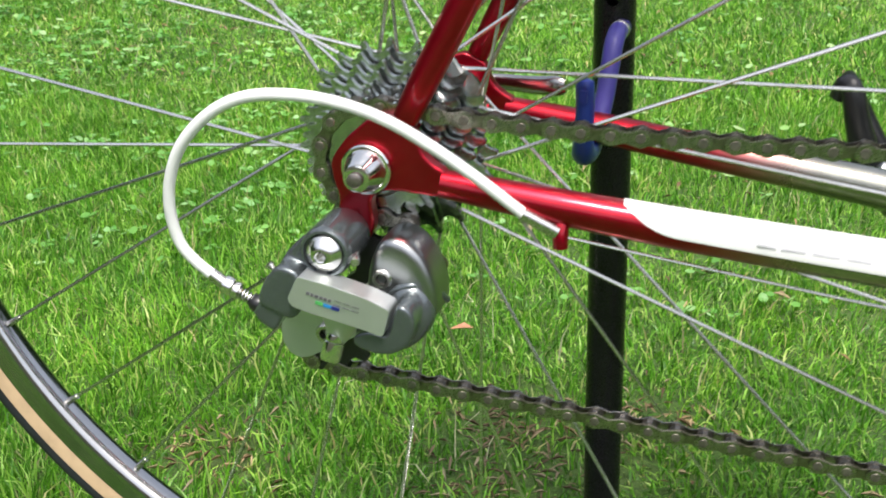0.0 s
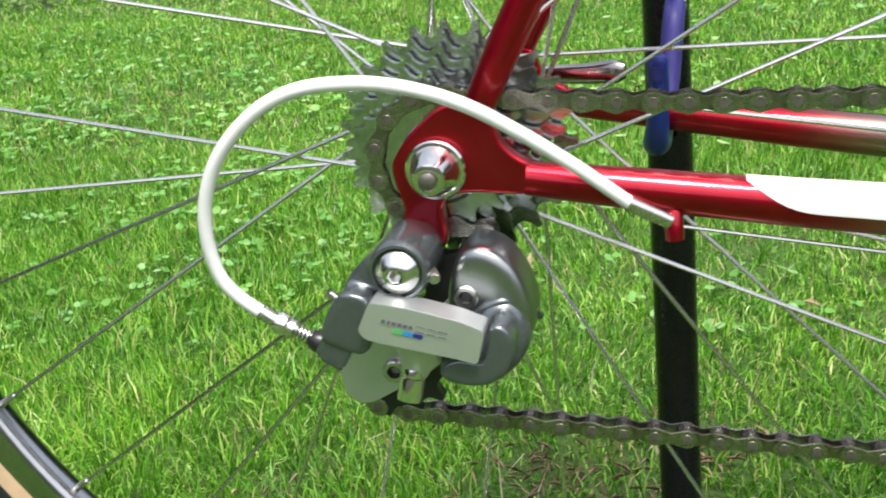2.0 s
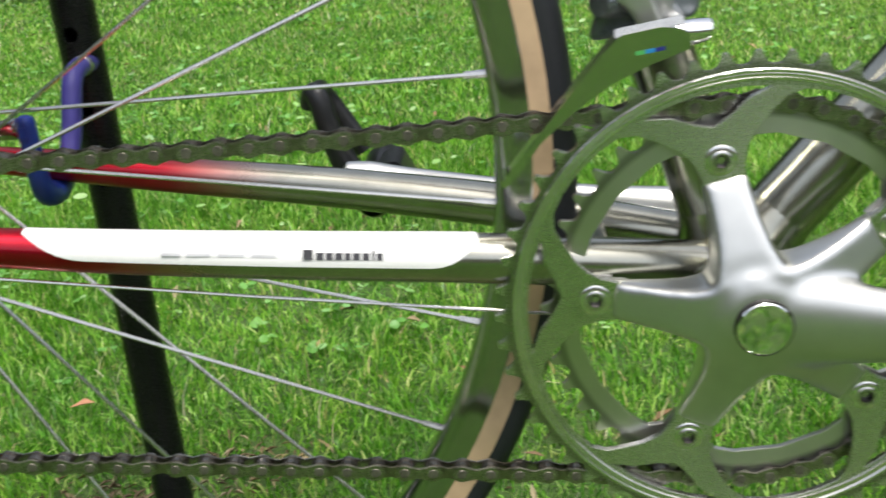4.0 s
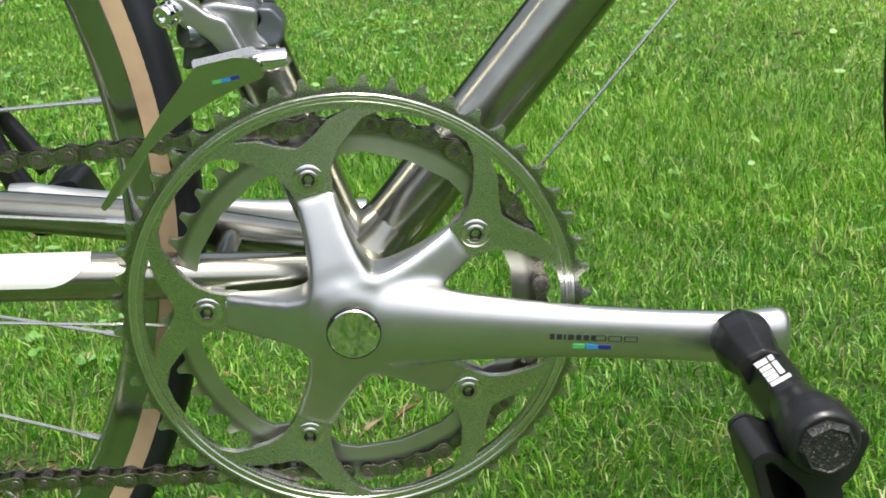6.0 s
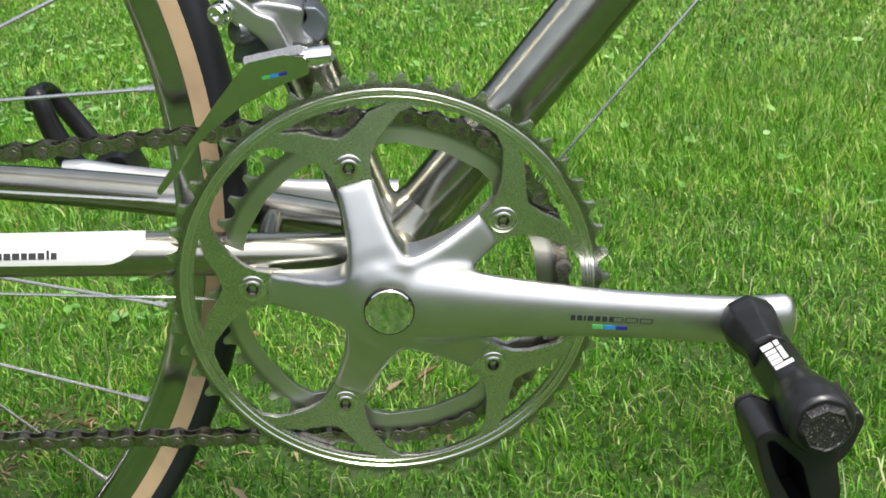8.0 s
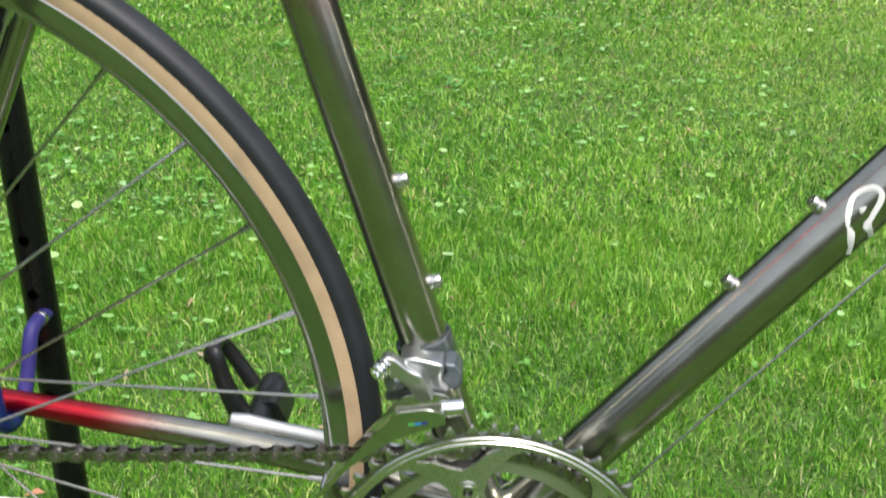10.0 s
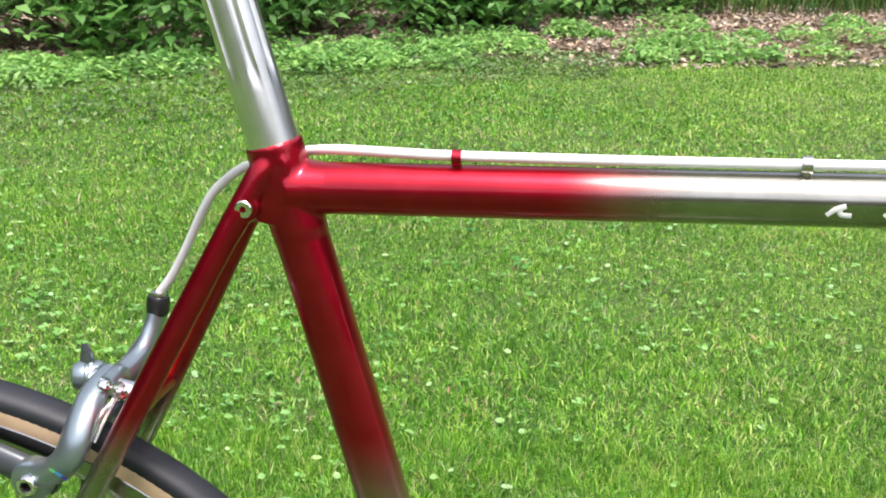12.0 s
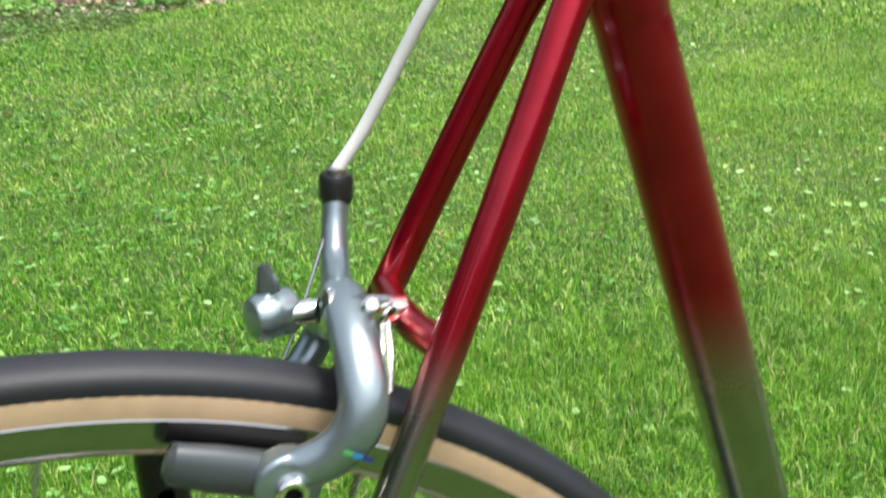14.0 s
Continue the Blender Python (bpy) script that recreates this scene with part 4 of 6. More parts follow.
for x, name, mat in ((0.350, "cable_guide", "red"), (0.5226, "cable_clip", "steel"), (0.69, "cable_clip", "steel")):
    zt = 0.7838 + (x - 0.262) * 0.0124 + TT_R
    b = lathe([(0.0031, -0.0024), (0.0044, -0.0024), (0.0044, 0.0024), (0.0031, 0.0024)], along((x, -0.003, zt + 0.0044), (1, 0, 0)), 18, closed=True)
    block((0.0042, 0.0046, 0.006), Matrix.Translation((x, -0.002, zt)), 0.0008, b)
    part(name, b, mat, bike)

# white panel and printed marks on the chain stay
cs = curve_through(STAY, 20)
cr = list(np.interp(np.linspace(0, 1, len(cs)), np.linspace(0, 1, len(STAY_R)), STAY_R))
sel = [i for i, p in enumerate(cs) if 0.108 < p.x < 0.293]
n = len(sel)
start = [-14 for _ in range(n)]
stop = [96 - 70 * max(0.0, 1 - i / 7) ** 2.2 - 60 * max(0.0, 1 - (n - 1 - i) / 5) ** 2 for i in range(n)]
part("white_panel", shell([cs[i] for i in sel], [cr[i] for i in sel], start, stop, 0.0004), "white", bike, "white painted panel on the chain stay")


def on_stay(x, angle):
    i = min(range(len(cs)), key=lambda j: abs(cs[j].x - x))
    d = (cs[min(i + 1, len(cs) - 1)] - cs[i - 1]).normalized()
    u = (Vector((0, 0, 1)) - d * d.z).normalized()
    w = u.cross(d)
    w = w if w.y < 0 else -w
    nrm = math.cos(radians(angle)) * u + math.sin(radians(angle)) * w
    yv = nrm.cross(d)
    m = Matrix((d, yv, nrm)).transposed().to_4x4()
    r = float(np.interp(x, [p.x for p in cs], cr))
    return Matrix.Translation(cs[i] + Vector((x - cs[i].x, 0, (x - cs[i].x) * d.z / d.x)) + nrm * (r + 0.0006)) @ m


strokes("brand_mark", on_stay(0.2385, 68), [(-0.0150, 0, 0.0042, 0.0042), (-0.0102, -0.0006, 0.0032, 0.003), (-0.0064, -0.0006, 0.0030, 0.003), (-0.0026, -0.0006, 0.0032, 0.003), (0.0010, -0.0006, 0.0026, 0.003), (0.0046, -0.0006, 0.0032, 0.003), (0.0084, -0.0006, 0.0030, 0.003), (0.0114, 0, 0.0012, 0.0042), (0.0140, -0.0006, 0.0026, 0.003)], "ink", bike, "dark printed brand bars")
strokes("small_print", on_stay(0.192, 72), [(-0.022, 0, 0.008, 0.0012), (-0.011, 0, 0.010, 0.0012), (0.002, 0, 0.011, 0.0012), (0.015, 0, 0.010, 0.0012)], surface("faded_print", (0.45, 0.45, 0.47), 0.5), bike)

# white script mark on the down tube, as plain strokes
b = bmesh.new()
def script(b, pts, r):
    """A flat ribbon that follows the tube's round side."""
    pts3 = []
    for x, y in pts:
        a = y / DT_R
        pts3.append(BB + DT * (x - 0.010) + up_dt * (DT_R * math.sin(a)) + Vector((0, -DT_R * math.cos(a), 0)))
    sweep(curve_through(pts3, 5), r, 8, 0.16, (0, 1, 0), b)
script(b, [(0.288, -0.010), (0.296, -0.002), (0.304, 0.008), (0.313, 0.013), (0.322, 0.010), (0.322, 0.004), (0.312, 0.000), (0.304, -0.003)], 0.0022)
script(b, [(0.312, 0.006), (0.306, -0.004), (0.303, -0.012)], 0.0024)
for k in range(7):
    x = 0.330 + 0.0165 * k
    script(b, [(x + 0.009, 0.003), (x + 0.002, 0.001), (x, -0.005), (x + 0.005, -0.008), (x + 0.010, 0.003), (x + 0.011, -0.007)], 0.0019)
script(b, [(0.335, -0.0125), (0.39, -0.0115), (0.452, -0.0105)], 0.0012)
part("script_mark", b, "white", bike, "white painted script strokes on the down tube")
b = bmesh.new()
for k in range(6):
    x = 0.532 + 0.027 * k
    for mark in (((0, -0.0030), (0.004, 0.0), (0.009, 0.0018)), ((0.006, 0.0012), (0.007, -0.0025), (0.012, -0.0030))):
        pts3 = []
        for dx, dy in mark:
            a = dy / TT_R - 0.10
            pts3.append(Vector((x + dx, -TT_R * math.cos(a), 0.7871 + (x - 0.532) * 0.0124 + TT_R * math.sin(a))))
        sweep(curve_through(pts3, 4), 0.0014, 8, 0.16, (0, 1, 0), b)
part("script_mark", b, "white", bike, "white painted script strokes on the top tube")

# head tube and fork
HT0, HT1 = Vector((0.912, 0, 0.712)), Vector((0.877, 0, 0.832))
part("head_tube", sweep([HT0, HT1], 0.0182, 28), "titan", bike)
for s in (-1, 1):
    part("fork_blade", sweep(curve_through([HT0 + Vector((0.002, s * 0.03, -0.012)), (0.937, s * 0.046, 0.62), (0.968, s * 0.049, 0.46), (1.001, s * 0.050, 0.338)], 4), [0.0115, 0.0115, 0.010, 0.007], 18, 0.75), "titan", bike)
part("fork_crown", sweep([HT0 + Vector((0.002, -0.034, -0.008)), HT0 + Vector((0.003, 0, 0.0)), HT0 + Vector((0.002, 0.034, -0.008))], 0.0125, 18), "titan", bike)

# seat post with flutes
b = bmesh.new()
rows = []
seg = 128
for h in [0.0, 0.043, 0.0435, 0.068, 0.074, 0.078, 0.084, 0.092, 0.11, 0.14, 0.17, 0.185, 0.19, 0.196, 0.22]:
    deep = max(0.0, min(1.0, (h - 0.070) / 0.014, (0.196 - h) / 0.012))
    row = []
    for k in range(seg):
        a = 2 * math.pi * k / seg
        near = min(abs(((a - c + math.pi) % (2 * math.pi)) - math.pi) for c in [math.pi / 8 + j * math.pi / 4 for j in range(8)])
        r = 0.0135 - 0.0019 * deep * max(0.0, math.cos(min(1.0, near / 0.19) * math.pi / 2)) ** 0.5
        row.append(b.verts.new(along(SEAT_TOP, st_way) @ Vector((r * math.cos(a), r * math.sin(a), h))))
    rows.append(row)
for p, q in zip(rows, rows[1:]):
    for k in range(seg):
        b.faces.new((p[k], p[(k + 1) % seg], q[(k + 1) % seg], q[k]))
b.faces.new(rows[-1])
part("seat_post", finish(b, 50), "post", bike, "fluted satin aluminium seat post")


# -- wheels
def wheel(cx, name, label, drive_y, left_y, phase):
    w = new(name)
    w.parent, w.location = bike, (cx, 0, AX.z)
    w["label"] = label
    tread = lathe([(0.3236, -0.0092), (0.3242, -0.0111), (0.3274, -0.0116), (0.3299, -0.0115), (0.3320, -0.0103), (0.3340, -0.0078), (0.3353, -0.0044), (0.3358, 0), (0.3353, 0.0044), (0.3340, 0.0078), (0.3320, 0.0103), (0.3299, 0.0115), (0.3274, 0.0116), (0.3242, 0.0111), (0.3236, 0.0092)], SIDE, 720)
    for v in tread.verts:
        q = math.hypot(v.co.x, v.co.z)
        if abs(q - 0.3242) < 5e-5 and round(math.atan2(v.co.z, v.co.x) * 360 / math.pi) % 2:
            v.co.x, v.co.z = v.co.x * (q + 0.0007) / q, v.co.z * (q + 0.0007) / q
    part("tyre", finish(tread), "rubber", w, "black tyre tread with a notched edge")
    for s in (-1, 1):
        part("sidewall", lathe([(0.3144, s * 0.0098), (0.3182, s * 0.0106), (0.3222, s * 0.0111), (0.3246, s * 0.0112), (0.3246, s * 0.0092), (0.3154, s * 0.0070)], SIDE, 180), "tan", w, "tan woven sidewall")
    part("rim", lathe([(0.3156, -0.0086), (0.3165, -0.0076), (0.3165, 0.0076), (0.3156, 0.0086), (0.3158, 0.0100), (0.3150, 0.0104), (0.3139, 0.0102), (0.3110, 0.0098), (0.3082, 0.0097), (0.3053, 0.0093), (0.3028, 0.0084), (0.3007, 0.0068), (0.2995, 0.0045), (0.2990, 0.0), (0.2995, -0.0045), (0.3007, -0.0068), (0.3028, -0.0084), (0.3053, -0.0093), (0.3082, -0.0097), (0.3110, -0.0098), (0.3139, -0.0102), (0.3150, -0.0104), (0.3158, -0.0100)], SIDE, 180, closed=True), "rim", w, "polished alloy rim")
    part("hub", lathe([(0.0065, -0.055), (0.010, -0.050), (0.0125, left_y * -1 - 0.004), (0.0255, left_y * -1 - 0.002), (0.0255, left_y * -1 + 0.001), (0.013, left_y * -1 + 0.004), (0.0125, -drive_y - 0.006), (0.0255, -drive_y - 0.002), (0.0255, -drive_y + 0.001), (0.012, -drive_y + 0.004), (0.0065, 0.055)], SIDE, 40), "polish", w)
    first_s = first_n = None
    for k in range(32):
        a = radians(phase + 11.25 * k)
        y = left_y if k % 2 == 0 else drive_y
        c = 1 if k % 4 in (0, 3) else -1
        ha = a + c * radians(67.5)
        rim, hub = Vector((0.3024 * math.cos(a), 0.0, 0.3024 * math.sin(a))), Vector((0.0225 * math.cos(ha), y + (0.0016 if c > 0 else -0.0016), 0.0225 * math.sin(ha)))
        way = rim - hub
        m = along(hub, way)
        stretch = m @ Matrix.Diagonal((1, 1, way.length, 1))
        if first_s is None:
            first_s = part("spoke", sweep([(0, 0, 0), (0, 0, 1)], 0.0010, 8, 1, (1, 0, 0)), "steel", w)
            first_n = part("nipple", lathe([(0, 0), (0.00175, 0), (0.00175, 0.004), (0.0020, 0.006), (0.0020, 0.0115), (0.0032, 0.013), (0, 0.013)], None, 8), "steel", w)
            first_s.matrix_basis, first_n.matrix_basis = stretch, along(hub + way * (1 - 0.0125 / way.length), way)
        else:
            again(first_s, stretch, w)
            again(first_n, along(hub + way * (1 - 0.0125 / way.length), way), w)
    return w


rear = wheel(0.004, "rear_wheel", "rear wheel with a tan sidewall tyre and wire spokes", -0.0180, 0.0350, 4.8)
wheel(1.001, "front_wheel", "front wheel with a tan sidewall tyre and wire spokes", -0.035, 0.035, 2.0)

# axle nuts and quick-release lever
b = lathe([(0.004, 0.0655), (0.0112, 0.0655), (0.0116, 0.0662), (0.0116, 0.0692), (0.0110, 0.0700), (0.0098, 0.0702), (0.0092, 0.0712), (0.0068, 0.0800), (0.0060, 0.0815), (0.0046, 0.0820), (0.0034, 0.0820), (0.0033, 0.0812)], side_at(*AX), 40)
nut = part("axle_nut", b, M["nut"], rear, "chromed quick-release nut")
nut.location = (-0.004, 0, -AX.z)
b = lathe([(0.0033, 0.0826), (0.0033, 0.0846), (0.0024, 0.0852), (0, 0.0852)], side_at(*AX), 24)
o = part("axle_end", b, "pin", rear)
o.location = (-0.004, 0, -AX.z)
b = lathe([(0, -0.083), (0.008, -0.083), (0.0105, -0.078), (0.0112, -0.0655), (0.004, -0.0655)], side_at(*AX), 32)
sweep(curve_through([(0.004, 0.078, 0.338), (0.022, 0.083, 0.339), (0.042, 0.079, 0.3390), (0.058, 0.073, 0.3405), (0.0635, 0.0715, 0.3410)], 6), [0.0058, 0.0044, 0.0050, 0.0058, 0.0036], 16, 0.6, (0, 1, 0), b)
o = part("quick_release_lever", b, surface("dull_lever_chrome", (0.40, 0.38, 0.37), 0.2, 1.0, 0.1, 90, 900), rear, "chromed quick-release lever")
o.location = (-0.004, 0, -AX.z)

# -- cassette: seven sprockets
cassette = new("cassette")
cassette.parent = bike
cassette["label"] = "worn steel sprocket cluster of seven cogs"
COG_Y = -0.0555
for i, t in enumerate((13, 14, 15, 17, 19, 21, 23)):
    pr = 0.00635 / math.sin(math.pi / t)
    y = COG_Y + 0.0050 * i
    hole = ring_pts(0.0165, 28)[::-1]
    big = []
    if t >= 19:
        for k in range(5):
            big.append(rounded([((pr - 0.007) * math.cos(a), (pr - 0.007) * math.sin(a)) for a in np.linspace(k * 1.2566 + 0.22, k * 1.2566 + 1.03, 6)] + [(0.0235 * math.cos(a), 0.0235 * math.sin(a)) for a in np.linspace(k * 1.2566 + 0.9, k * 1.2566 + 0.35, 4)], 0.0015, 2)[::-1])
    o = part("sprocket", plate(gear_outline(t, pr - 0.0040, pr + 0.0028, 0.13 * i, 0.9), -0.0013, 0.0013, None, 0.0009, [hole] + big), "sprocket", cassette)
    o.matrix_basis = side_at(0, y, AX.z, 4 * i)
    if i:
        part("spacer", lathe([(0.0168, -y - 0.0009 - 0.0 + 0.0018), (0.0195, -y + 0.0009), (0.0195, -y + 0.0041), (0.0168, -y + 0.0041)], side_at(*AX), 32), "pin", cassette)
part("lock_ring", lathe([(0.009, 0.0585), (0.0150, 0.0585), (0.0168, 0.0572), (0.0168, 0.0562)], side_at(*AX), 32), "sprocket", cassette)

# -- crankset
crank = new("crankset")
crank.parent = bike
crank.matrix_basis = side_at(BB.x, 0, BB.z, CRANK)
crank["label"] = "polished aluminium double crankset"
ARMS = [180 + 72 * k for k in range(5)]


def polar(r, deg):
    return (r * math.cos(radians(deg)), r * math.sin(radians(deg)))


# large ring: teeth, an open inside with five tongues, and a slot at each tongue
inside = []
for a in ARMS:
    side = ((0.0935, -36), (0.0933, -29), (0.0924, -23.5), (0.0890, -19.6), (0.0830, -16.4), (0.0765, -12.6), (0.0700, -9.8), (0.0630, -8.4), (0.0560, -8.4))
    for r, d in side + tuple((r, -d) for r, d in side[:0:-1]):
        inside.append(polar(r, a + d))
slots = []
for a in ARMS:
    slots.append(rounded([polar(0.0930, a + d) for d in (-16.0, -9, -3, 3, 9, 16.0)] + [polar(r, a + d) for r, d in ((0.0885, 10.2), (0.0825, 5.2), (0.0790, 0), (0.0825, -5.2), (0.0885, -10.2))], 0.0014, 3)[::-1])
holes_b = [[(polar(0.065, a)[0] + x, polar(0.065, a)[1] + y) for x, y in ring_pts(0.0050, 16)][::-1] for a in ARMS]
part("chainring", plate(gear_outline(52, 0.1012, 0.1068, 0.3), 0.0448, 0.0478, None, 0.0006, [inside[::-1], *slots, *holes_b]), "turned", crank, "polished large chainring with worn pointed teeth")
part("ring_rib", lathe([(0.0948, 0.0478), (0.0951, 0.0486), (0.0962, 0.0486), (0.0968, 0.0479), (0.0974, 0.0479), (0.0980, 0.0487), (0.0991, 0.0487), (0.0997, 0.0478)], None, 160), "polish", crank)
inner = []
for a in ARMS:
    for r, d in ((0.0725, -36), (0.0725, -20), (0.0715, -13), (0.067, -8.5), (0.0585, -8), (0.0585, 8), (0.067, 8.5), (0.0715, 13), (0.0725, 20)):
        inner.append(polar(r, a + d))
part("chainring", plate(gear_outline(42, 0.0812, 0.0873, 0.1), 0.0375, 0.0402, None, 0.0005, [inner[::-1]]), "turned_small", crank, "satin small chainring behind the large one")

# arm and spider
arm_way = curve_through([(-0.010, 0, 0.0552), (0.02, 0, 0.0585), (0.05, 0, 0.0618), (0.09, 0, 0.0655), (0.13, 0, 0.0690), (0.158, 0, 0.0712), (0.172, 0, 0.0718), (0.184, 0, 0.0718), (0.1900, 0, 0.0718)], 5)
arm_rad = list(np.interp(np.linspace(0, 1, 41), [0, 0.12, 0.25, 0.38, 0.5, 0.63, 0.76, 0.88, 0.95, 1], [0.0225, 0.0205, 0.0160, 0.0128, 0.0121, 0.0124, 0.0134, 0.0150, 0.0132, 0.007]))


def arm_top(x):
    return float(np.interp(x, [p.x for p in arm_way], [p.z + 0.58 * r for p, r in zip(arm_way, arm_rad)]))


cast = [sweep(arm_way, arm_rad, 32, 0.58, (0, 0, 1)), lathe([(0, 0.040), (0.020, 0.041), (0.0250, 0.046), (0.0246, 0.053), (0.0230, 0.0590), (0.0200, 0.0640), (0.0165, 0.0668), (0.0125, 0.0680), (0, 0.0682)], None, 48)]
for a in ARMS:
    w0 = (0.0205, 0.0140, 0.0106, 0.0094, 0.0089, 0.0087) if a == 180 else (0.0205, 0.0150, 0.0116, 0.0100, 0.0094, 0.0092)
    xs = (0.004, 0.018, 0.029, 0.040, 0.050, 0.0580)
    edge = [(x, -w) for x, w in zip(xs, w0)] + [(x, w) for x, w in zip(xs[::-1], w0[::-1])]
    arm = plate(edge, 0.0410, 0.0690, Matrix.Rotation(radians(a), 4, "Z"))
    for v in arm.verts:
        v.co.z -= max(0.0, math.hypot(v.co.x, v.co.y) - 0.014) * 0.45 * (1 if v.co.z > 0.048 else 0)
    cast.append(arm)
soft(part("crank_arm", solids(*cast), "satin", crank, "satin polished crank arm with a five-armed spider"), 0.0009, 85)
part("dust_cap", lathe([(0.0112, 0.0655), (0.0112, 0.0704), (0.0107, 0.0709), (0.0100, 0.0708), (0, 0.0708)], None, 40), "chrome", crank, "mirror-bright dust cap")
# solid dark ring draws the shaded gap round the cap
part("cap_groove", lathe([(0.0112, 0.0650), (0.0112, 0.0701), (0.0118, 0.0701), (0.0119, 0.0650)], None, 40), "socket", crank)
for a in ARMS:
    part("spider_tab", plate(rounded([(0.050, -0.0084), (0.0725, -0.0070), (0.0725, 0.0070), (0.050, 0.0084)], 0.004, 3), 0.0402, 0.0447, Matrix.Rotation(radians(a), 4, "Z"), 0.0006), "satin", crank)
    m = Matrix.Translation((*polar(0.065, a), 0.0478))
    part("bolt_ring", lathe([(0.0030, 0.0006), (0.0060, 0.0006), (0.0066, 0.0002), (0.0066, -0.001)], m, 28), "polish", crank)
    screw("chainring_bolt", m, 0.0044, 0.0014, crank, "steel", 0.52)
# printed marks on the arm
am = Matrix.Translation((0, 0, 0)) @ Matrix.Rotation(radians(0), 4, "Z")
marks, x = [], 0.0840
for k, w in enumerate((0.0024, 0.0026, 0.0010, 0.0030, 0.0026, 0.0026, 0.0024)):
    marks.append((x + w / 2, 0.0003, w * 0.86, 0.0026))
    x += w + 0.0006
strokes("brand_mark", am, marks, "ink", crank, "dark printed brand bars", arm_top)
b = bmesh.new()
for k in range(3):
    cx = 0.1055 + 0.0068 * k
    for ox, oy, w, t in ((0, 0.00115, 0.0056, 0.0004), (0, -0.00115, 0.0056, 0.0004), (-0.0027, 0, 0.0005, 0.0024), (0.0027, 0, 0.0005, 0.0024)):
        block((w, t, 0.0004), Matrix.Translation((cx + ox, 0.0003 + oy, arm_top(cx + ox) - 0.0001)), 0, b)
part("brand_outline", b, "ink", crank)
for k, mname in enumerate(("ink_green", "ink_blue", "ink_navy")):
    strokes("colour_mark", am, [(0.0970 + 0.0056 * k, -0.0040, 0.0053, 0.0018)], mname, crank, h=lambda x: arm_top(x) - 0.0001)

# left arm
la = new("left_crank")
la.parent = bike
la.matrix_basis = side_at(BB.x, 0, BB.z, 169.4)
la["label"] = "satin aluminium crank arm on the far side"
part("crank_arm", sweep(curve_through([(-0.004, 0, -0.0600), (0.05, 0, -0.0630), (0.10, 0, -0.0660), (0.15, 0, -0.0700), (0.172, 0, -0.0715), (0.184, 0, -0.0718), (0.1875, 0, -0.0718)], 5), [0.0200, 0.0145, 0.0122, 0.0120, 0.0130, 0.0115, 0.003], 28, 0.55, (0, 0, 1)), "satin", la)

# -- pedals: axle housing, platform with a cage, end cap
def pedal(name, label, at_, s, tilt, parent_marks):
    """s: -1 drive side, 1 far side. Local x forward, y up, z outwards along the axle."""
    p = new(name)
    p.parent = bike
    base = side_at(*at_, tilt)
    p.matrix_basis = base if s < 0 else base @ Matrix.Diagonal((1, 1, -1, 1))
    p["label"] = label
    part("axle", lathe([(0, -0.014), (0.0068, -0.014), (0.0068, 0.012), (0.0050, 0.014)], None, 24), "steel", p)
    soft(part("boot", solids(lathe([(0, -0.004), (0.0112, -0.004), (0.0132, -0.001), (0.0138, 0.004), (0.0132, 0.011), (0.0112, 0.018), (0.0098, 0.026), (0.0092, 0.032), (0, 0.032)], Matrix.Translation((-0.0040, 0.0035, 0)), 8)), "plastic", p, "black faceted rubber boot"), 0.0007, 8)
    body = [lathe([(0, 0.016), (0.0090, 0.016), (0.0084, 0.030), (0.0086, 0.042), (0.0090, 0.053), (0.0112, 0.063), (0.0130, 0.070), (0.0140, 0.078), (0.0136, 0.0855), (0.0120, 0.0875), (0, 0.0875)], None, 32)]
    body.append(plate(rounded([(-0.0105, -0.006), (-0.0088, 0.0070), (-0.0020, 0.0105), (0.0075, 0.0060), (0.009, -0.011), (-0.008, -0.012)], 0.0015, 2), 0.022, 0.072))
    body.append(plate(rounded(mm([(3, -12), (13, -8), (18, -1), (22, -6), (16, -22), (4, -32)]), 0.004, 3), 0.050, 0.076))
    soft(part("axle_housing", solids(*body), "plastic", p, "black moulded axle housing"), 0.0007, 5)
    part("end_cap", lathe([(0.0108, 0.0855), (0.0106, 0.0892), (0.0092, 0.0910), (0.0084, 0.0904), (0, 0.0904)], None, 8), surface("scuffed_cap", (0.02, 0.02, 0.02), 0.30, 0.0, 0.4, 300, 1100, bump=1.0, stain=(0.24, 0.23, 0.20), stain_at=0.60), p, "scuffed hexagonal end cap")
    out = rounded(mm([(-25, -8), (-19, -4), (-8, -10), (8, -14), (12, -40), (3, -60), (-11, -56), (-21, -26)]), 0.004, 3)
    slot = rounded(mm([(-20, -10), (-17, -9), (-5, -22), (1, -46), (-5, -49), (-17, -22)]), 0.002, 3)[::-1]
    part("platform_back", plate(out, 0.049, 0.0515, None, 0.0008), "plastic", p)
    part("platform", plate(out, 0.052, 0.080, None, 0.002, [slot]), "plastic", p, "black plastic platform with an open slot")
    return p


ped = BB + Vector((0.170 * math.cos(radians(CRANK)), -0.078, 0.170 * math.sin(radians(CRANK))))
rp = pedal("pedal", "black clipless pedal with a scuffed end cap", ped, -1, 0, True)
nrm = Vector((-0.44, 0.90, 0)).normalized()
zax = Vector((0, 0, 1))
mk = Matrix.Translation(nrm * 0.0106 + Vector((0.0002, 0, 0.044))) @ Matrix((zax, nrm.cross(zax) * -1, nrm)).transposed().to_4x4()
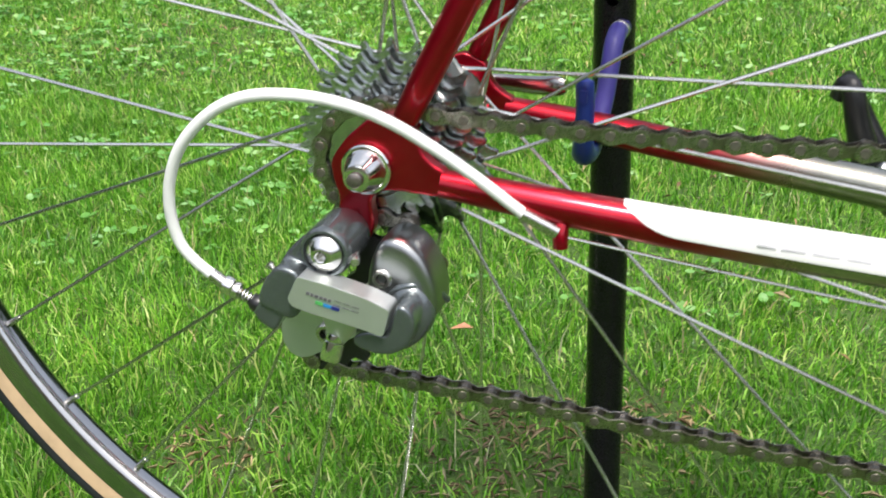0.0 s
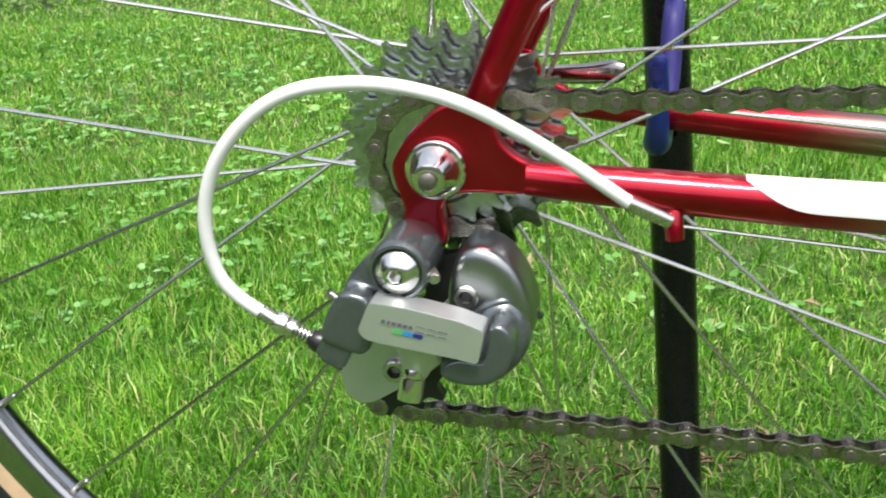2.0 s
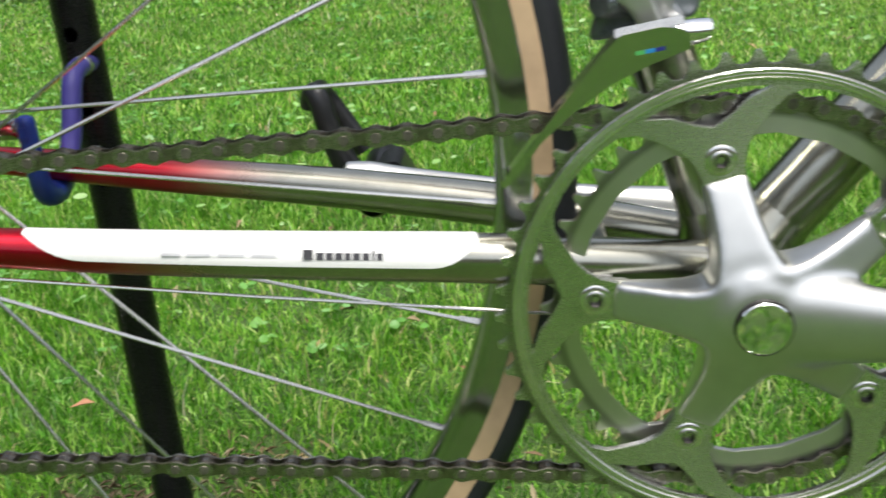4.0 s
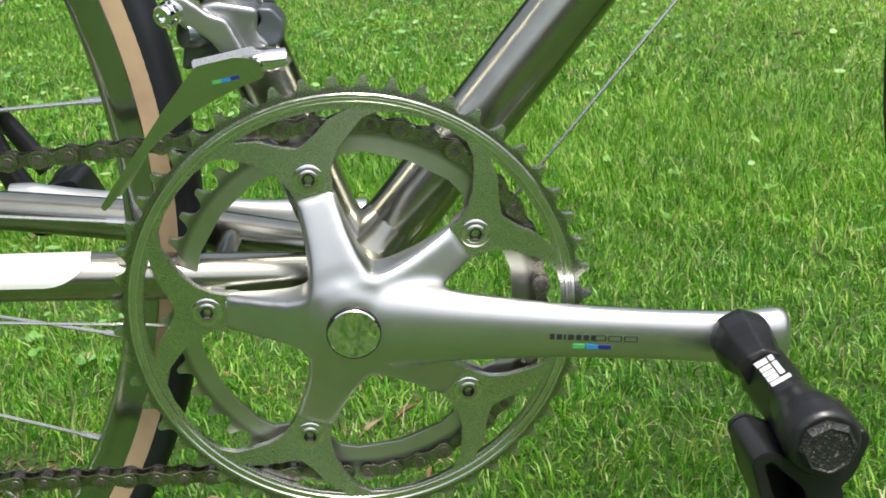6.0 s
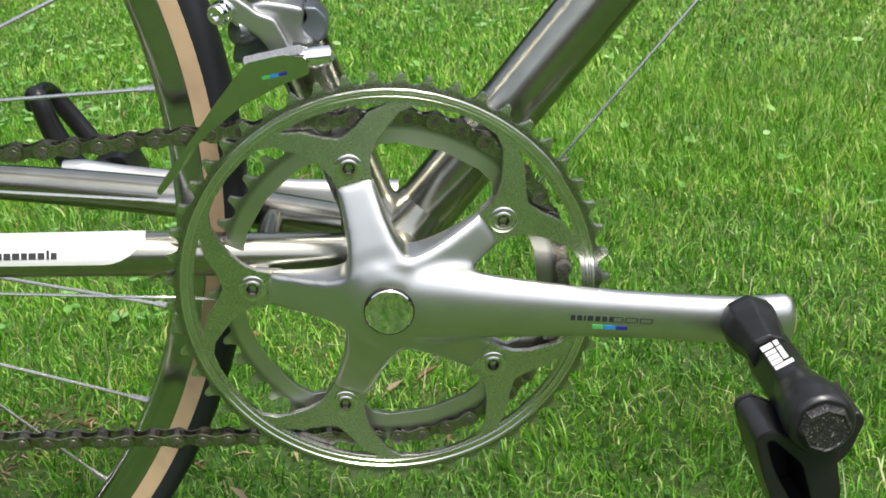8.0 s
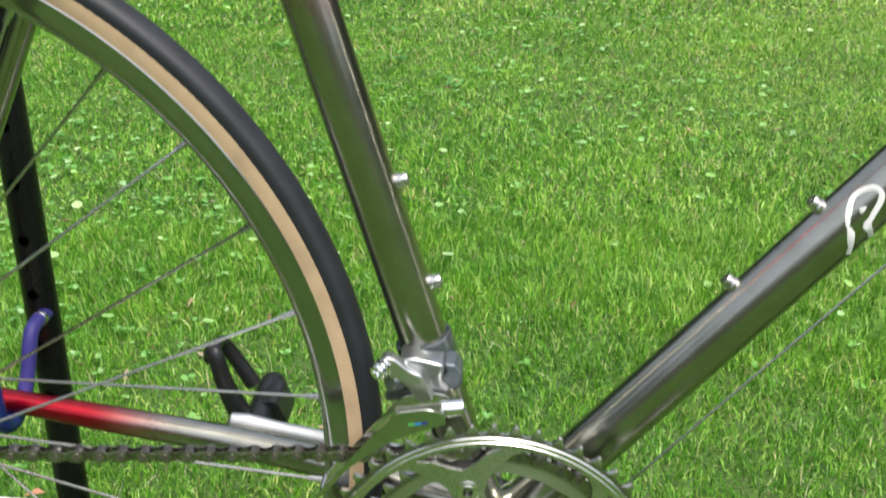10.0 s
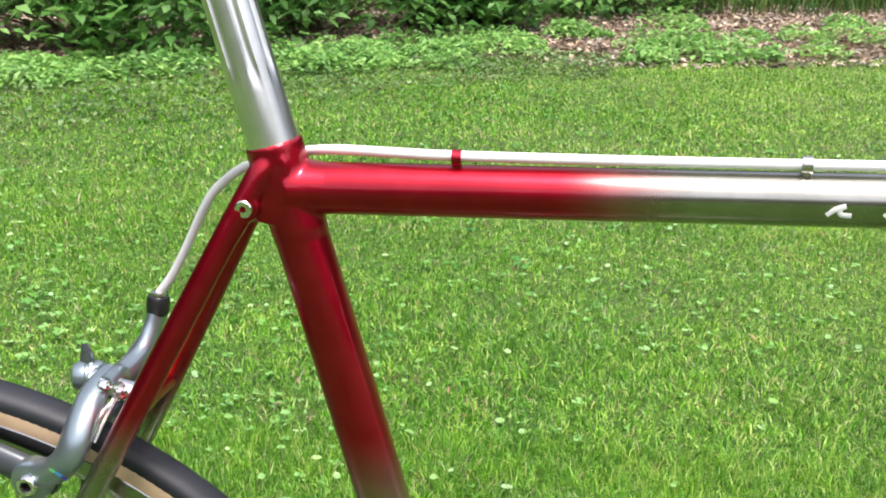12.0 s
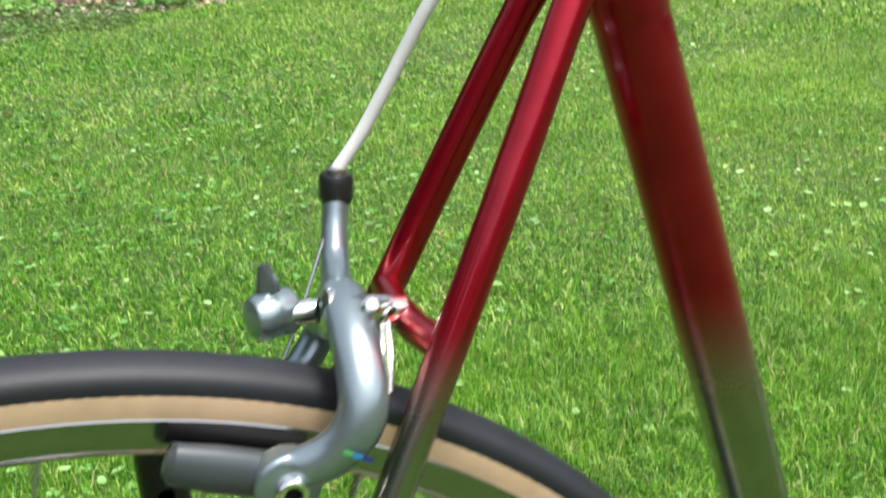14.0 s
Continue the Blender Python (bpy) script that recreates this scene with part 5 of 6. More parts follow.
strokes("brand_mark", mk, [(-0.0085, -0.0022, 0.0042, 0.0020), (-0.0085, 0.0022, 0.0042, 0.0052), (0.0, -0.0022, 0.0105, 0.0022), (-0.0035, 0.0020, 0.0032, 0.0048), (0.0005, 0.0020, 0.0034, 0.0048), (0.0045, 0.0020, 0.0034, 0.0048), (0.0085, 0.0, 0.0030, 0.0085)], "white", rp, "white printed brand bars")
lp = BB + Vector((-0.170 * math.cos(radians(CRANK)), 0.078, -0.170 * math.sin(radians(CRANK))))
p2 = new("pedal")
p2.parent = bike
p2.location = lp
p2["label"] = "black clipless pedal on the far crank, its cage standing up"
part("axle_housing", lathe([(0.0075, -0.006), (0.0100, 0.0), (0.0106, 0.02), (0.0106, 0.055), (0.0120, 0.066), (0.0100, 0.080), (0, 0.081)], along((0, 0, 0), (0, 1, 0)), 28), "plastic", p2)
b = sweep(curve_through([(-0.010, 0.022, 0.004), (-0.016, 0.022, 0.016), (-0.022, 0.022, 0.034), (-0.0265, 0.024, 0.052), (-0.031, 0.028, 0.053), (-0.0335, 0.030, 0.046)], 5), [0.0084, 0.0078, 0.0066, 0.0060, 0.0056, 0.005], 14, 0.8)
part("cage", b, "plastic", p2, "black hooked cage plate")
part("cage", sweep(curve_through([(-0.0270, 0.024, 0.0535), (-0.0280, 0.036, 0.054), (-0.0270, 0.048, 0.050), (-0.0190, 0.052, 0.034), (-0.0080, 0.052, 0.014)], 5), [0.005, 0.005, 0.0052, 0.0058, 0.006], 14, 0.8), "plastic", p2)
part("cage_tail", plate(rounded([(-0.004, 0.010), (0.012, 0.012), (0.020, -0.006), (0.015, -0.014), (0.0, -0.010)], 0.004, 3), -0.064, -0.030, SIDE, 0.003), "plastic", p2)


# -- chain: every link
def link_mesh(outer):
    y0, y1 = (0.0029, 0.0038) if outer else (0.0018, 0.0027)
    prof = []
    for a in np.linspace(90, 270, 7):
        prof.append((0.0042 * math.cos(radians(a)), 0.0042 * math.sin(radians(a))))
    prof.append((0.00635, -0.0025))
    for a in np.linspace(-90, 90, 7):
        prof.append((0.0127 + 0.0042 * math.cos(radians(a)), 0.0042 * math.sin(radians(a))))
    prof.append((0.00635, 0.0025))
    b = plate(prof, y0, y1, None, 0.00035)
    plate(prof, -y1, -y0, bm=b)
    for x in (0.0, 0.0127):
        if outer:
            had = set(b.faces)
            lathe([(0, -0.0041), (0.0021, -0.0041), (0.0023, -0.0036), (0.0023, 0.0038), (0.0021, 0.0041), (0.0012, 0.0042), (0, 0.0040)], Matrix.Translation((x, 0, 0)), 10, b)
            for fc in set(b.faces) - had:
                fc.material_index = 1
        else:
            lathe([(0.0039, -0.0018), (0.0039, 0.0018)], Matrix.Translation((x, 0, 0)), 10, b)
    return b


chain = new("chain")
chain.parent = bike
chain["label"] = "oily worn roller chain"
RING_Y, PUL_Y = -0.0390, -0.0565
GP, TP = Vector((0.0070, 0, AX.z - 0.0545)), Vector((-0.0275, 0, AX.z - 0.0855))
path = []
def arc(c, r, a0, a1, y, n=14):
    for a in np.linspace(a0, a1, n):
        path.append(Vector((c.x + r * math.cos(radians(a)), y, c.z + r * math.sin(radians(a)))))
arc(BB, 0.0850, -93, 91, RING_Y, 40)
for x, y, z in ((0.280, -0.0435, 0.3482), (0.170, -0.0490, 0.3504), (0.100, -0.0520, 0.3530), (0.060, -0.0540, 0.3558), (0.028, -0.0552, 0.3590)):
    path.append(Vector((x, y, z)))
arc(AX, 0.0262, 82, 292, COG_Y, 24)
arc(GP, 0.0215, 62, -62, PUL_Y, 12)
arc(TP, 0.0215, 150, 262, PUL_Y, 12)
path.append(path[0].copy())
dens = []
for p, q in zip(path, path[1:]):
    k = max(1, int((q - p).length / 0.0005))
    dens += [p.lerp(q, i / k) for i in range(k)]
dens.append(path[-1])
pins, run = [dens[0]], 0.0
for p, q in zip(dens, dens[1:]):
    run += (q - p).length
    if run >= 0.0127:
        pins.append(q)
        run -= 0.0127
proto = {}
for i, (p, q) in enumerate(zip(pins, pins[1:])):
    d = (q - p).normalized()
    out = Vector((0, -1, 0))
    z = (out - d * out.dot(d)).normalized()
    m = Matrix.Translation(p) @ Matrix((d, z.cross(d), z)).transposed().to_4x4()
    kind = i % 2 == 0
    if kind not in proto:
        proto[kind] = part("link", link_mesh(kind), "chain" if kind else "chain_inner", chain)
        proto[kind].data.materials.append(M["pin"])
        proto[kind].matrix_basis = m
    else:
        again(proto[kind], m, chain)

# -- rear derailleur
rd = new("rear_derailleur")
rd.parent = bike
rd["label"] = "grey and silver rear derailleur"
X0 = AX
PV = side_at(AX.x - 0.0122, 0, AX.z - 0.0308)
part("pivot_body", lathe([(0.006, 0.0655), (0.0112, 0.0655), (0.0118, 0.0672), (0.0120, 0.070), (0.0118, 0.0900), (0.0114, 0.0928), (0.0106, 0.0940), (0.0095, 0.0942), (0.0092, 0.0925), (0.004, 0.0922)], PV, 48), "grey", rd, "dark grey upper pivot")
pb = lathe([(0.0088, 0.0922), (0.0086, 0.0938), (0.0080, 0.0946), (0.0052, 0.0972), (0.0034, 0.0982), (0.0029, 0.0982)], PV, 40)
lathe([(0.0029, 0.0982), (0.0023, 0.0978), (0.0022, 0.0945), (0, 0.0945)], PV, 6, pb)
part("pivot_bolt", pb, surface("turned_steel", (0.74, 0.73, 0.70), 0.20, 1.0, 0.08, 200, 2500, rvary=0.06), rd, "bright turned pivot bolt")
part("stop_screw", lathe([(0, 0.004), (0.0018, 0.004), (0.0024, 0.003), (0.0024, -0.006)], along((AX.x - 0.0005, -0.0880, AX.z - 0.0345), (0.35, -0.9, 0)), 14), "steel", rd)
k_low = mm([(-27, -37), (-33, -36), (-38.5, -42), (-42.5, -49), (-44, -56), (-36, -59.5), (-28, -62.5), (-23, -57.5), (-27.5, -51), (-22, -40)])
k_arm = mm([(-3, -24), (-18, -21), (-27, -28), (-34, -35), (-38, -45), (-25, -50), (-20, -43), (-7, -43)])
soft(part("outer_knuckle", solids(flat_on(k_low, 0.0760, 0.0995, 0, 0.003, X0), flat_on(k_arm, 0.0720, 0.0895, 0, 0.004, X0)), "grey", rd, "dark grey outer knuckle"), 0.0008, 30)
soft(part("knuckle_lug", flat_on(mm([(-42, -53), (-47, -60.5), (-44, -65), (-37, -69), (-32, -60)]), 0.0800, 0.0985, 0, 0.002, X0), "grey", rd), 0.0007, 4)
lk = mm([(-21.5, -38.2), (-7, -41.0), (10, -45.8), (20.0, -50.2), (16.2, -63.6), (9, -61.2), (-4, -58.2), (-16, -55.6), (-25.0, -53.0), (-27.2, -49.6)])
part("link_plate", flat_on(lk, 0.0915, 0.1035, 0.0030, 0.0022, X0), "silver_paint", rd, "silver link plate with a printed mark")
funnel = [AX + Vector(p) * 0.001 for p in ((-7, -86, -58), (-9, -86.5, -66), (-11.0, -87, -71.5), (-12.4, -87.5, -75.5))]
soft(part("link_under", sweep(funnel, [0.0130, 0.0098, 0.0062, 0.0050], 28, 0.7), "silver_paint", rd, "pale grey funnel-shaped lug under the link"), 0.0007, 10)
horn = curve_through([AX + Vector(p) * 0.001 for p in ((16.5, -64, -46), (20, -72, -53), (21.5, -80, -61), (17, -86, -66.8), (8, -88.5, -68.8), (0.5, -88.5, -69.3))], 5)
cheek = mm([(21.5, -49.2), (17.4, -64.8), (9, -62.6), (4, -64.4), (0.5, -67), (1.5, -71), (10, -74), (19, -73.6), (26, -69), (29.5, -61.5), (29.5, -55), (26.5, -50)])
soft(part("inner_knuckle", solids(sweep(horn, [0.0140, 0.0132, 0.0120, 0.0108, 0.0090, 0.0072], 28), flat_on(cheek, 0.0800, 0.1005, 0, 0.002, X0)), "grey", rd, "dark grey elbow-shaped inner knuckle"), 0.0007, 26)
egg = mm([(1, -56), (2.2, -44), (4.5, -35.5), (8.5, -28), (13, -25.5), (17, -25.7), (22.8, -28.2), (28, -33.3), (31.2, -39.6), (34.2, -47.6), (35.2, -58), (33, -66), (22, -70), (10, -68)])
soft(part("cage_pivot", flat_on(egg, 0.0570, 0.0835, 0, 0.004, X0), surface("polished_grey", (0.34, 0.35, 0.35), 0.30, 1.0, 0.06, 60, 2500, rvary=0.04), rd, "polished grey cage pivot"), 0.0010, 130)
band = [Vector((x * 0.001, y, AX.z + z * 0.001)) for x, y, z in ((11.5, -0.0815, -54.0), (15, -0.0835, -51), (19, -0.0835, -48.5), (24, -0.0825, -47.5), (29, -0.0790, -49.5), (32.6, -0.0735, -54), (34.6, -0.067, -60))]
part("spring_band", sweep(curve_through(band, 5), 0.0019, 12), "grey", rd, "rolled lip round the spring housing")
screw("pulley_screw", side_at(AX.x + 0.0100, -0.0822, AX.z - 0.0452), 0.0047, 0.0022, rd, "steel", 0.45)
cage = mm([(-50, -80), (-50.5, -92), (-46, -99.5), (-39, -100.5), (-23, -92), (-9, -84), (-2, -76), (8, -64), (14, -56), (2, -50), (-9, -62), (-24, -70), (-41, -73)])
part("outer_cage_plate", flat_on(cage, 0.0620, 0.0642, 0.0008, 0.006, X0), "silver_paint", rd, "pale grey outer cage plate")
part("inner_cage_plate", flat_on(mm([(-40, -88), (-36, -98), (-26, -98), (-12, -82), (18, -60), (20, -48), (8, -44), (-2, -52), (-18, -70), (-34, -78)]), 0.0490, 0.0505, 0.0005, 0.005, X0), "grey", rd)
screw("pulley_screw", side_at(AX.x - 0.0265, -0.0642, AX.z - 0.0845), 0.0050, 0.0034, rd, "steel", 0.45)
part("barrel_screw", lathe([(0, 0.002), (0.0040, 0.002), (0.0042, 0.0), (0.0040, -0.0012), (0.0047, -0.0016), (0.0049, -0.0090), (0.0044, -0.0104), (0.0030, -0.0108), (0.0022, -0.0100), (0, -0.0100)], along((AX.x - 0.0122, -0.0885, AX.z - 0.0745), (0.20, 0.30, 0.93)), 28), "nut", rd, "chromed cable bolt")
for c, nm in ((GP, "guide_pulley"), (TP, "tension_pulley")):
    o = part(nm, plate(gear_outline(11, 0.0185, 0.0240), 0.0535, 0.0595, None, 0.0006, [ring_pts(0.005, 16)[::-1]]), "plastic", rd, "black toothed jockey wheel")
    o.matrix_basis = side_at(c.x, 0, c.z, 9)
part("adjuster_screw", lathe([(0.0014, 0), (0.0014, 0.002), (0.0020, 0.002), (0.0020, 0.0036), (0, 0.0040)], along((-0.0385, -0.090, AX.z - 0.0420), (-0.6, -0.2, 0.75)), 12), "steel", rd)
lm = side_at(AX.x - 0.0060, -0.10385, AX.z - 0.0485, -14.5)
strokes("brand_mark", lm, [(-0.0112, 0, 0.0016, 0.0014), (-0.0092, 0, 0.0012, 0.0014), (-0.0072, 0, 0.0018, 0.0014), (-0.0050, 0, 0.0016, 0.0014), (-0.0030, 0, 0.0016, 0.0014), (-0.0010, 0, 0.0014, 0.0014), (0.0026, 0.0010, 0.0034, 0.0003), (0.0026, -0.0010, 0.0034, 0.0003), (0.0068, 0.0010, 0.0034, 0.0003), (0.0068, -0.0010, 0.0034, 0.0003), (0.0110, 0.0010, 0.0034, 0.0003), (0.0110, -0.0010, 0.0034, 0.0003)], "ink_grey", rd, "small printed brand bars")
for k, mname in enumerate(("ink_green", "ink_blue", "ink_navy")):
    strokes("colour_mark", lm, [(-0.0054 + 0.0038 * k, -0.0028, 0.0036, 0.0016)], mname, rd)

# -- cables of the gears
CAB = [(0.0815, -0.0680, 0.3150), (0.072, -0.070, 0.3205), (0.053, -0.075, 0.3370), (0.034, -0.080, 0.3520), (0.016, -0.086, 0.3645), (-0.002, -0.092, 0.3725), (-0.020, -0.097, 0.3763), (-0.039, -0.100, 0.3755), (-0.055, -0.101, 0.3685), (-0.070, -0.101, 0.3545), (-0.0785, -0.100, 0.3385), (-0.0815, -0.099, 0.3225), (-0.0800, -0.097, 0.3065), (-0.0740, -0.095, 0.2965), (-0.0655, -0.094, 0.2892)]
part("cable_housing", sweep(curve_through(CAB, 6), 0.0026, 16), "housing", bike, "white derailleur cable housing in a loop")
part("ferrule", sweep([(0.0705, -0.0704, 0.3214), (0.0815, -0.0680, 0.3150), (0.0850, -0.0672, 0.3128)], 0.0030, 16), "steel", bike)
part("ferrule", sweep([(-0.0675, -0.0942, 0.2908), (-0.0620, -0.094, 0.2868)], 0.0031, 16), "steel", bike)
aw = Vector((-0.0470, -0.0925, 0.2775)) - Vector((-0.0620, -0.094, 0.2868))
part("barrel_adjuster", lathe([(0.0026, 0), (0.0040, 0.0005), (0.0044, 0.0015), (0.0044, 0.0045), (0.0036, 0.0055), (0.0042, 0.0062), (0.0042, 0.0080), (0.0028, 0.0088)], along((-0.0625, -0.094, 0.2871), aw), 12), "polish", bike)
b = bmesh.new()
c0, cw = along((-0.0552, -0.0934, 0.2826), aw), 0
coil = [c0 @ Vector((0.0026 * math.cos(t), 0.0026 * math.sin(t), 0.0085 * t / 34.5)) for t in np.linspace(0, 34.5, 80)]
sweep(coil, 0.0005, 5, 1, (1, 0, 0), b)
part("adjuster_spring", b, "steel", bike)
part("adjuster_seat", lathe([(0.0016, 0.005), (0.0034, 0.007), (0.0044, 0.0095), (0.0044, 0.0150), (0.003, 0.0165)], along((-0.0552, -0.0934, 0.2826), aw), 18), "plastic", bike)
part("gear_cable", sweep([(0.087, -0.067, 0.3110), (0.20, -0.049, 0.2855), (0.315, -0.026, 0.2590), (0.395, -0.008, 0.2420)], 0.0008, 8), "steel", bike)
part("gear_cable", sweep([(0.425, 0.010, 0.2300), (0.498, 0.010, 0.3030), (0.649, 0.010, 0.4620), (0.76, 0.010, 0.579)], 0.0008, 8), "steel", bike)

# -- front derailleur
fd = new("front_derailleur")
fd.parent = bike
fd["label"] = "silver and grey front derailleur clamped to the seat tube"
cl = BB + st_way * ((0.3965 - BB.z) / st_way.z)
part("clamp_band", lathe([(0.0149, -0.0065), (0.0170, -0.0065), (0.0174, -0.0055), (0.0174, 0.0055), (0.0170, 0.0065), (0.0149, 0.0065)], along(cl, st_way), 36), "grey", fd)
O = (0, 0, 0)
soft(part("body", flat_on([(0.353, 0.401), (0.361, 0.4035), (0.371, 0.4015), (0.3815, 0.3985), (0.3785, 0.389), (0.3845, 0.3825), (0.378, 0.3775), (0.3735, 0.379), (0.367, 0.387), (0.360, 0.394)], 0.006, 0.0300, 0, 0.003, O), surface("body_grey", (0.36, 0.37, 0.375), 0.30, 0.9, 0.06, 60, 2500, coat=0.3, rvary=0.04), fd, "pale grey rounded body"), 0.0008, 34)
soft(part("body_end", flat_on([(0.3795, 0.3985), (0.386, 0.398), (0.3905, 0.392), (0.3895, 0.3845), (0.3855, 0.3810), (0.3815, 0.3825), (0.3785, 0.3855), (0.378, 0.3895), (0.3815, 0.3930)], 0.0085, 0.0275, 0, 0.002, O), surface("mid_grey", (0.13, 0.15, 0.165), 0.33, 0.6, 0.1, 60, 800), fd), 0.0007, 12)
soft(part("link_arm", flat_on([(0.3440, 0.4045), (0.3475, 0.4085), (0.3530, 0.4070), (0.3610, 0.3995), (0.3680, 0.3965), (0.3745, 0.3805), (0.3660, 0.3785), (0.3600, 0.3885), (0.3560, 0.3920), (0.3500, 0.3945), (0.3475, 0.3990)], 0.0290, 0.0385, 0, 0.002, O), "satin", fd, "satin link arm"), 0.0007, 22)
soft(part("lower_link", flat_on([(0.3500, 0.3945), (0.3575, 0.3940), (0.3605, 0.3890), (0.3670, 0.3865), (0.3660, 0.3790), (0.3575, 0.3770), (0.3490, 0.3760), (0.3450, 0.3765)], 0.0180, 0.0310, 0, 0.003, O), "grey", fd), 0.0008, 14)
bw = Vector((-0.45, -0.88, -0.05))
part("cable_bolt", lathe([(0.0048, -0.004), (0.0056, -0.002), (0.0056, 0.0030), (0.0046, 0.0034), (0.0046, 0.0068), (0.0038, 0.0078), (0.0022, 0.0078), (0.0020, 0.0055), (0, 0.0055)], along((0.3465, -0.0365, 0.4012), bw), 24), "chrome", fd, "chromed cable bolt")
co = [(0.3520, 0.3785), (0.3550, 0.3812), (0.3710, 0.3832), (0.3805, 0.3812), (0.3820, 0.3740), (0.3670, 0.3695), (0.3505, 0.3625), (0.3345, 0.3520), (0.3225, 0.3420), (0.3140, 0.3310), (0.3070, 0.3245), (0.3055, 0.3265), (0.3120, 0.3345), (0.3260, 0.3500), (0.3390, 0.3650)]
cage_mirror = surface("mirror_cage_steel", (0.56, 0.57, 0.53), 0.12, 1.0, 0.05, 70, 2500, rvary=0.04)
part("cage_plate", flat_on(co, 0.0515, 0.0530, 0.0006, 0.002, O), cage_mirror, fd, "mirror-polished outer cage plate")
part("cage_plate", flat_on([(x + 0.002, z) for x, z in co], 0.0325, 0.0340, 0.0005, 0.002, O), "polish", fd)
part("cage_top", block((0.0265, 0.0040, 0.0016), Matrix.Translation((0.3665, -0.0503, 0.3830)) @ Matrix.Rotation(radians(-7), 4, "Y") @ Matrix.Rotation(radians(76), 4, "X"), 0.0006), "steel", fd, "bright folded flange of the cage")
part("link_pivot", lathe([(0, -0.004), (0.0056, -0.004), (0.0062, -0.003), (0.0062, 0.0075), (0.0055, 0.0090), (0, 0.0092)], along((0.3560, -0.0300, 0.3905), (-0.75, -0.62, 0.15)), 28), "grey", fd)
part("cage_tail", sweep([(0.3770, -0.0440, 0.3790), (0.3830, -0.0430, 0.3785), (0.3895, -0.0410, 0.3785), (0.3910, -0.0405, 0.3765)], [0.0040, 0.0052, 0.0048, 0.0026], 14), "chrome", fd)
part("cage_bridge", sweep([(0.3085, -0.0514, 0.3272), (0.3085, -0.0342, 0.3272)], 0.0014, 10), "chrome", fd)
fm = side_at(0.3660, -0.05315, 0.3745, 6)
for k, mname in enumerate(("ink_green", "ink_blue", "ink_navy")):
    strokes("colour_mark", fm, [(-0.0036 + 0.0038 * k, 0, 0.0036, 0.0015)], mname, fd)

# -- rear brake
bk = new("rear_brake")
bk.parent = bike
bk["label"] = "silver-grey side-pull brake caliper over the tyre"
def limb(name, pts, rad, mat, label="", flat=0.75, up=(0, 1, 0)):
    return part(name, sweep(curve_through(pts, 6), rad, 20, flat, up), mat, bk, label)

arm_mat = surface("caliper_silver", (0.30, 0.365, 0.385), 0.30, 0.85, 0.05, 60, 2500, coat=0.2, rvary=0.02)
arm_pts = curve_through([(0.1490, 0.010, 0.6690), (0.1490, -0.006, 0.6660), (0.1480, -0.020, 0.6590), (0.1462, -0.031, 0.6480), (0.1425, -0.0350, 0.6370), (0.1330, -0.0335, 0.6275), (0.1210, -0.0300, 0.6225)], 6)
foot = Vector((0.1169, -0.0260, 0.6179))
soft(part("caliper_arm", solids(sweep(arm_pts, [0.0072, 0.0086, 0.0090, 0.0090, 0.0090, 0.0084, 0.0080], 24, 0.8, (0, 1, 0)), lathe([(0, -0.004), (0.0122, -0.004), (0.0122, 0.0070), (0, 0.0085)], along(foot, (0, -1, 0)), 28)), arm_mat, bk, "curved silver-grey caliper arm"), 0.0009, 22)
limb("caliper_arm", [(0.1535, -0.008, 0.6660), (0.1530, 0.010, 0.6650), (0.1510, 0.026, 0.6560), (0.1480, 0.035, 0.6440), (0.1400, 0.034, 0.6330), (0.1280, 0.0300, 0.6240)], [0.0070, 0.0080, 0.0078, 0.0075, 0.0075, 0.0060], arm_mat, "", 0.8, (1, 0, 0))
limb("cable_arm", [(0.1500, 0.006, 0.6620), (0.1540, 0.026, 0.6640), (0.1575, 0.040, 0.6700), (0.1605, 0.048, 0.6810), (0.1630, 0.0520, 0.6900)], [0.0090, 0.0082, 0.0070, 0.0066, 0.0070], arm_mat, "upright cable arm", 0.8, (1, 0, 0))
part("adjuster_barrel", lathe([(0.0040, -0.002), (0.0062, 0), (0.0070, 0.002), (0.0070, 0.0095), (0.0062, 0.0115), (0.0032, 0.0122)], along((0.1630, 0.0520, 0.6895), (0.12, 0.0, 1)), 20), "plastic", bk, "black ribbed adjuster barrel")
part("barrel_collar", lathe([(0.0030, 0.0118), (0.0046, 0.0122), (0.0044, 0.0140), (0.0028, 0.0144)], along((0.1630, 0.0520, 0.6895), (0.12, 0.0, 1)), 20), "steel", bk)
part("centre_bolt", lathe([(0.0045, -0.010), (0.0085, -0.008), (0.0085, -0.003), (0.0065, -0.002), (0.0065, 0.022)], along((0.1500, 0.0, 0.6640), (1, 0, -0.22)), 24), "polish", bk)
part("release_knob", lathe([(0.0040, -0.0100), (0.0084, -0.0088), (0.0092, -0.0070), (0.0092, -0.0012), (0.0084, -0.0006), (0.0084, 0.0008), (0.0092, 0.0014), (0.0090, 0.0050), (0.0075, 0.0080), (0.0040, 0.0096), (0, 0.0098)], along((0.1275, 0.0265, 0.6575), (-0.95, -0.3, 0.05)), 28), arm_mat, bk, "round grey release knob")
part("release_lever", sweep([(0.1275, 0.027, 0.664), (0.1278, 0.027, 0.671), (0.1270, 0.027, 0.6775)], [0.0050, 0.0042, 0.0022], 14, 0.5), "grey", bk)
part("anchor_bolt", lathe([(0.0048, 0), (0.0048, 0.013), (0.0062, 0.0132), (0.0062, 0.022), (0.0040, 0.023)], along((0.1330, 0.0240, 0.6575), (0.98, -0.12, -0.04)), 20), "chrome", bk, "chromed cable anchor bolt")
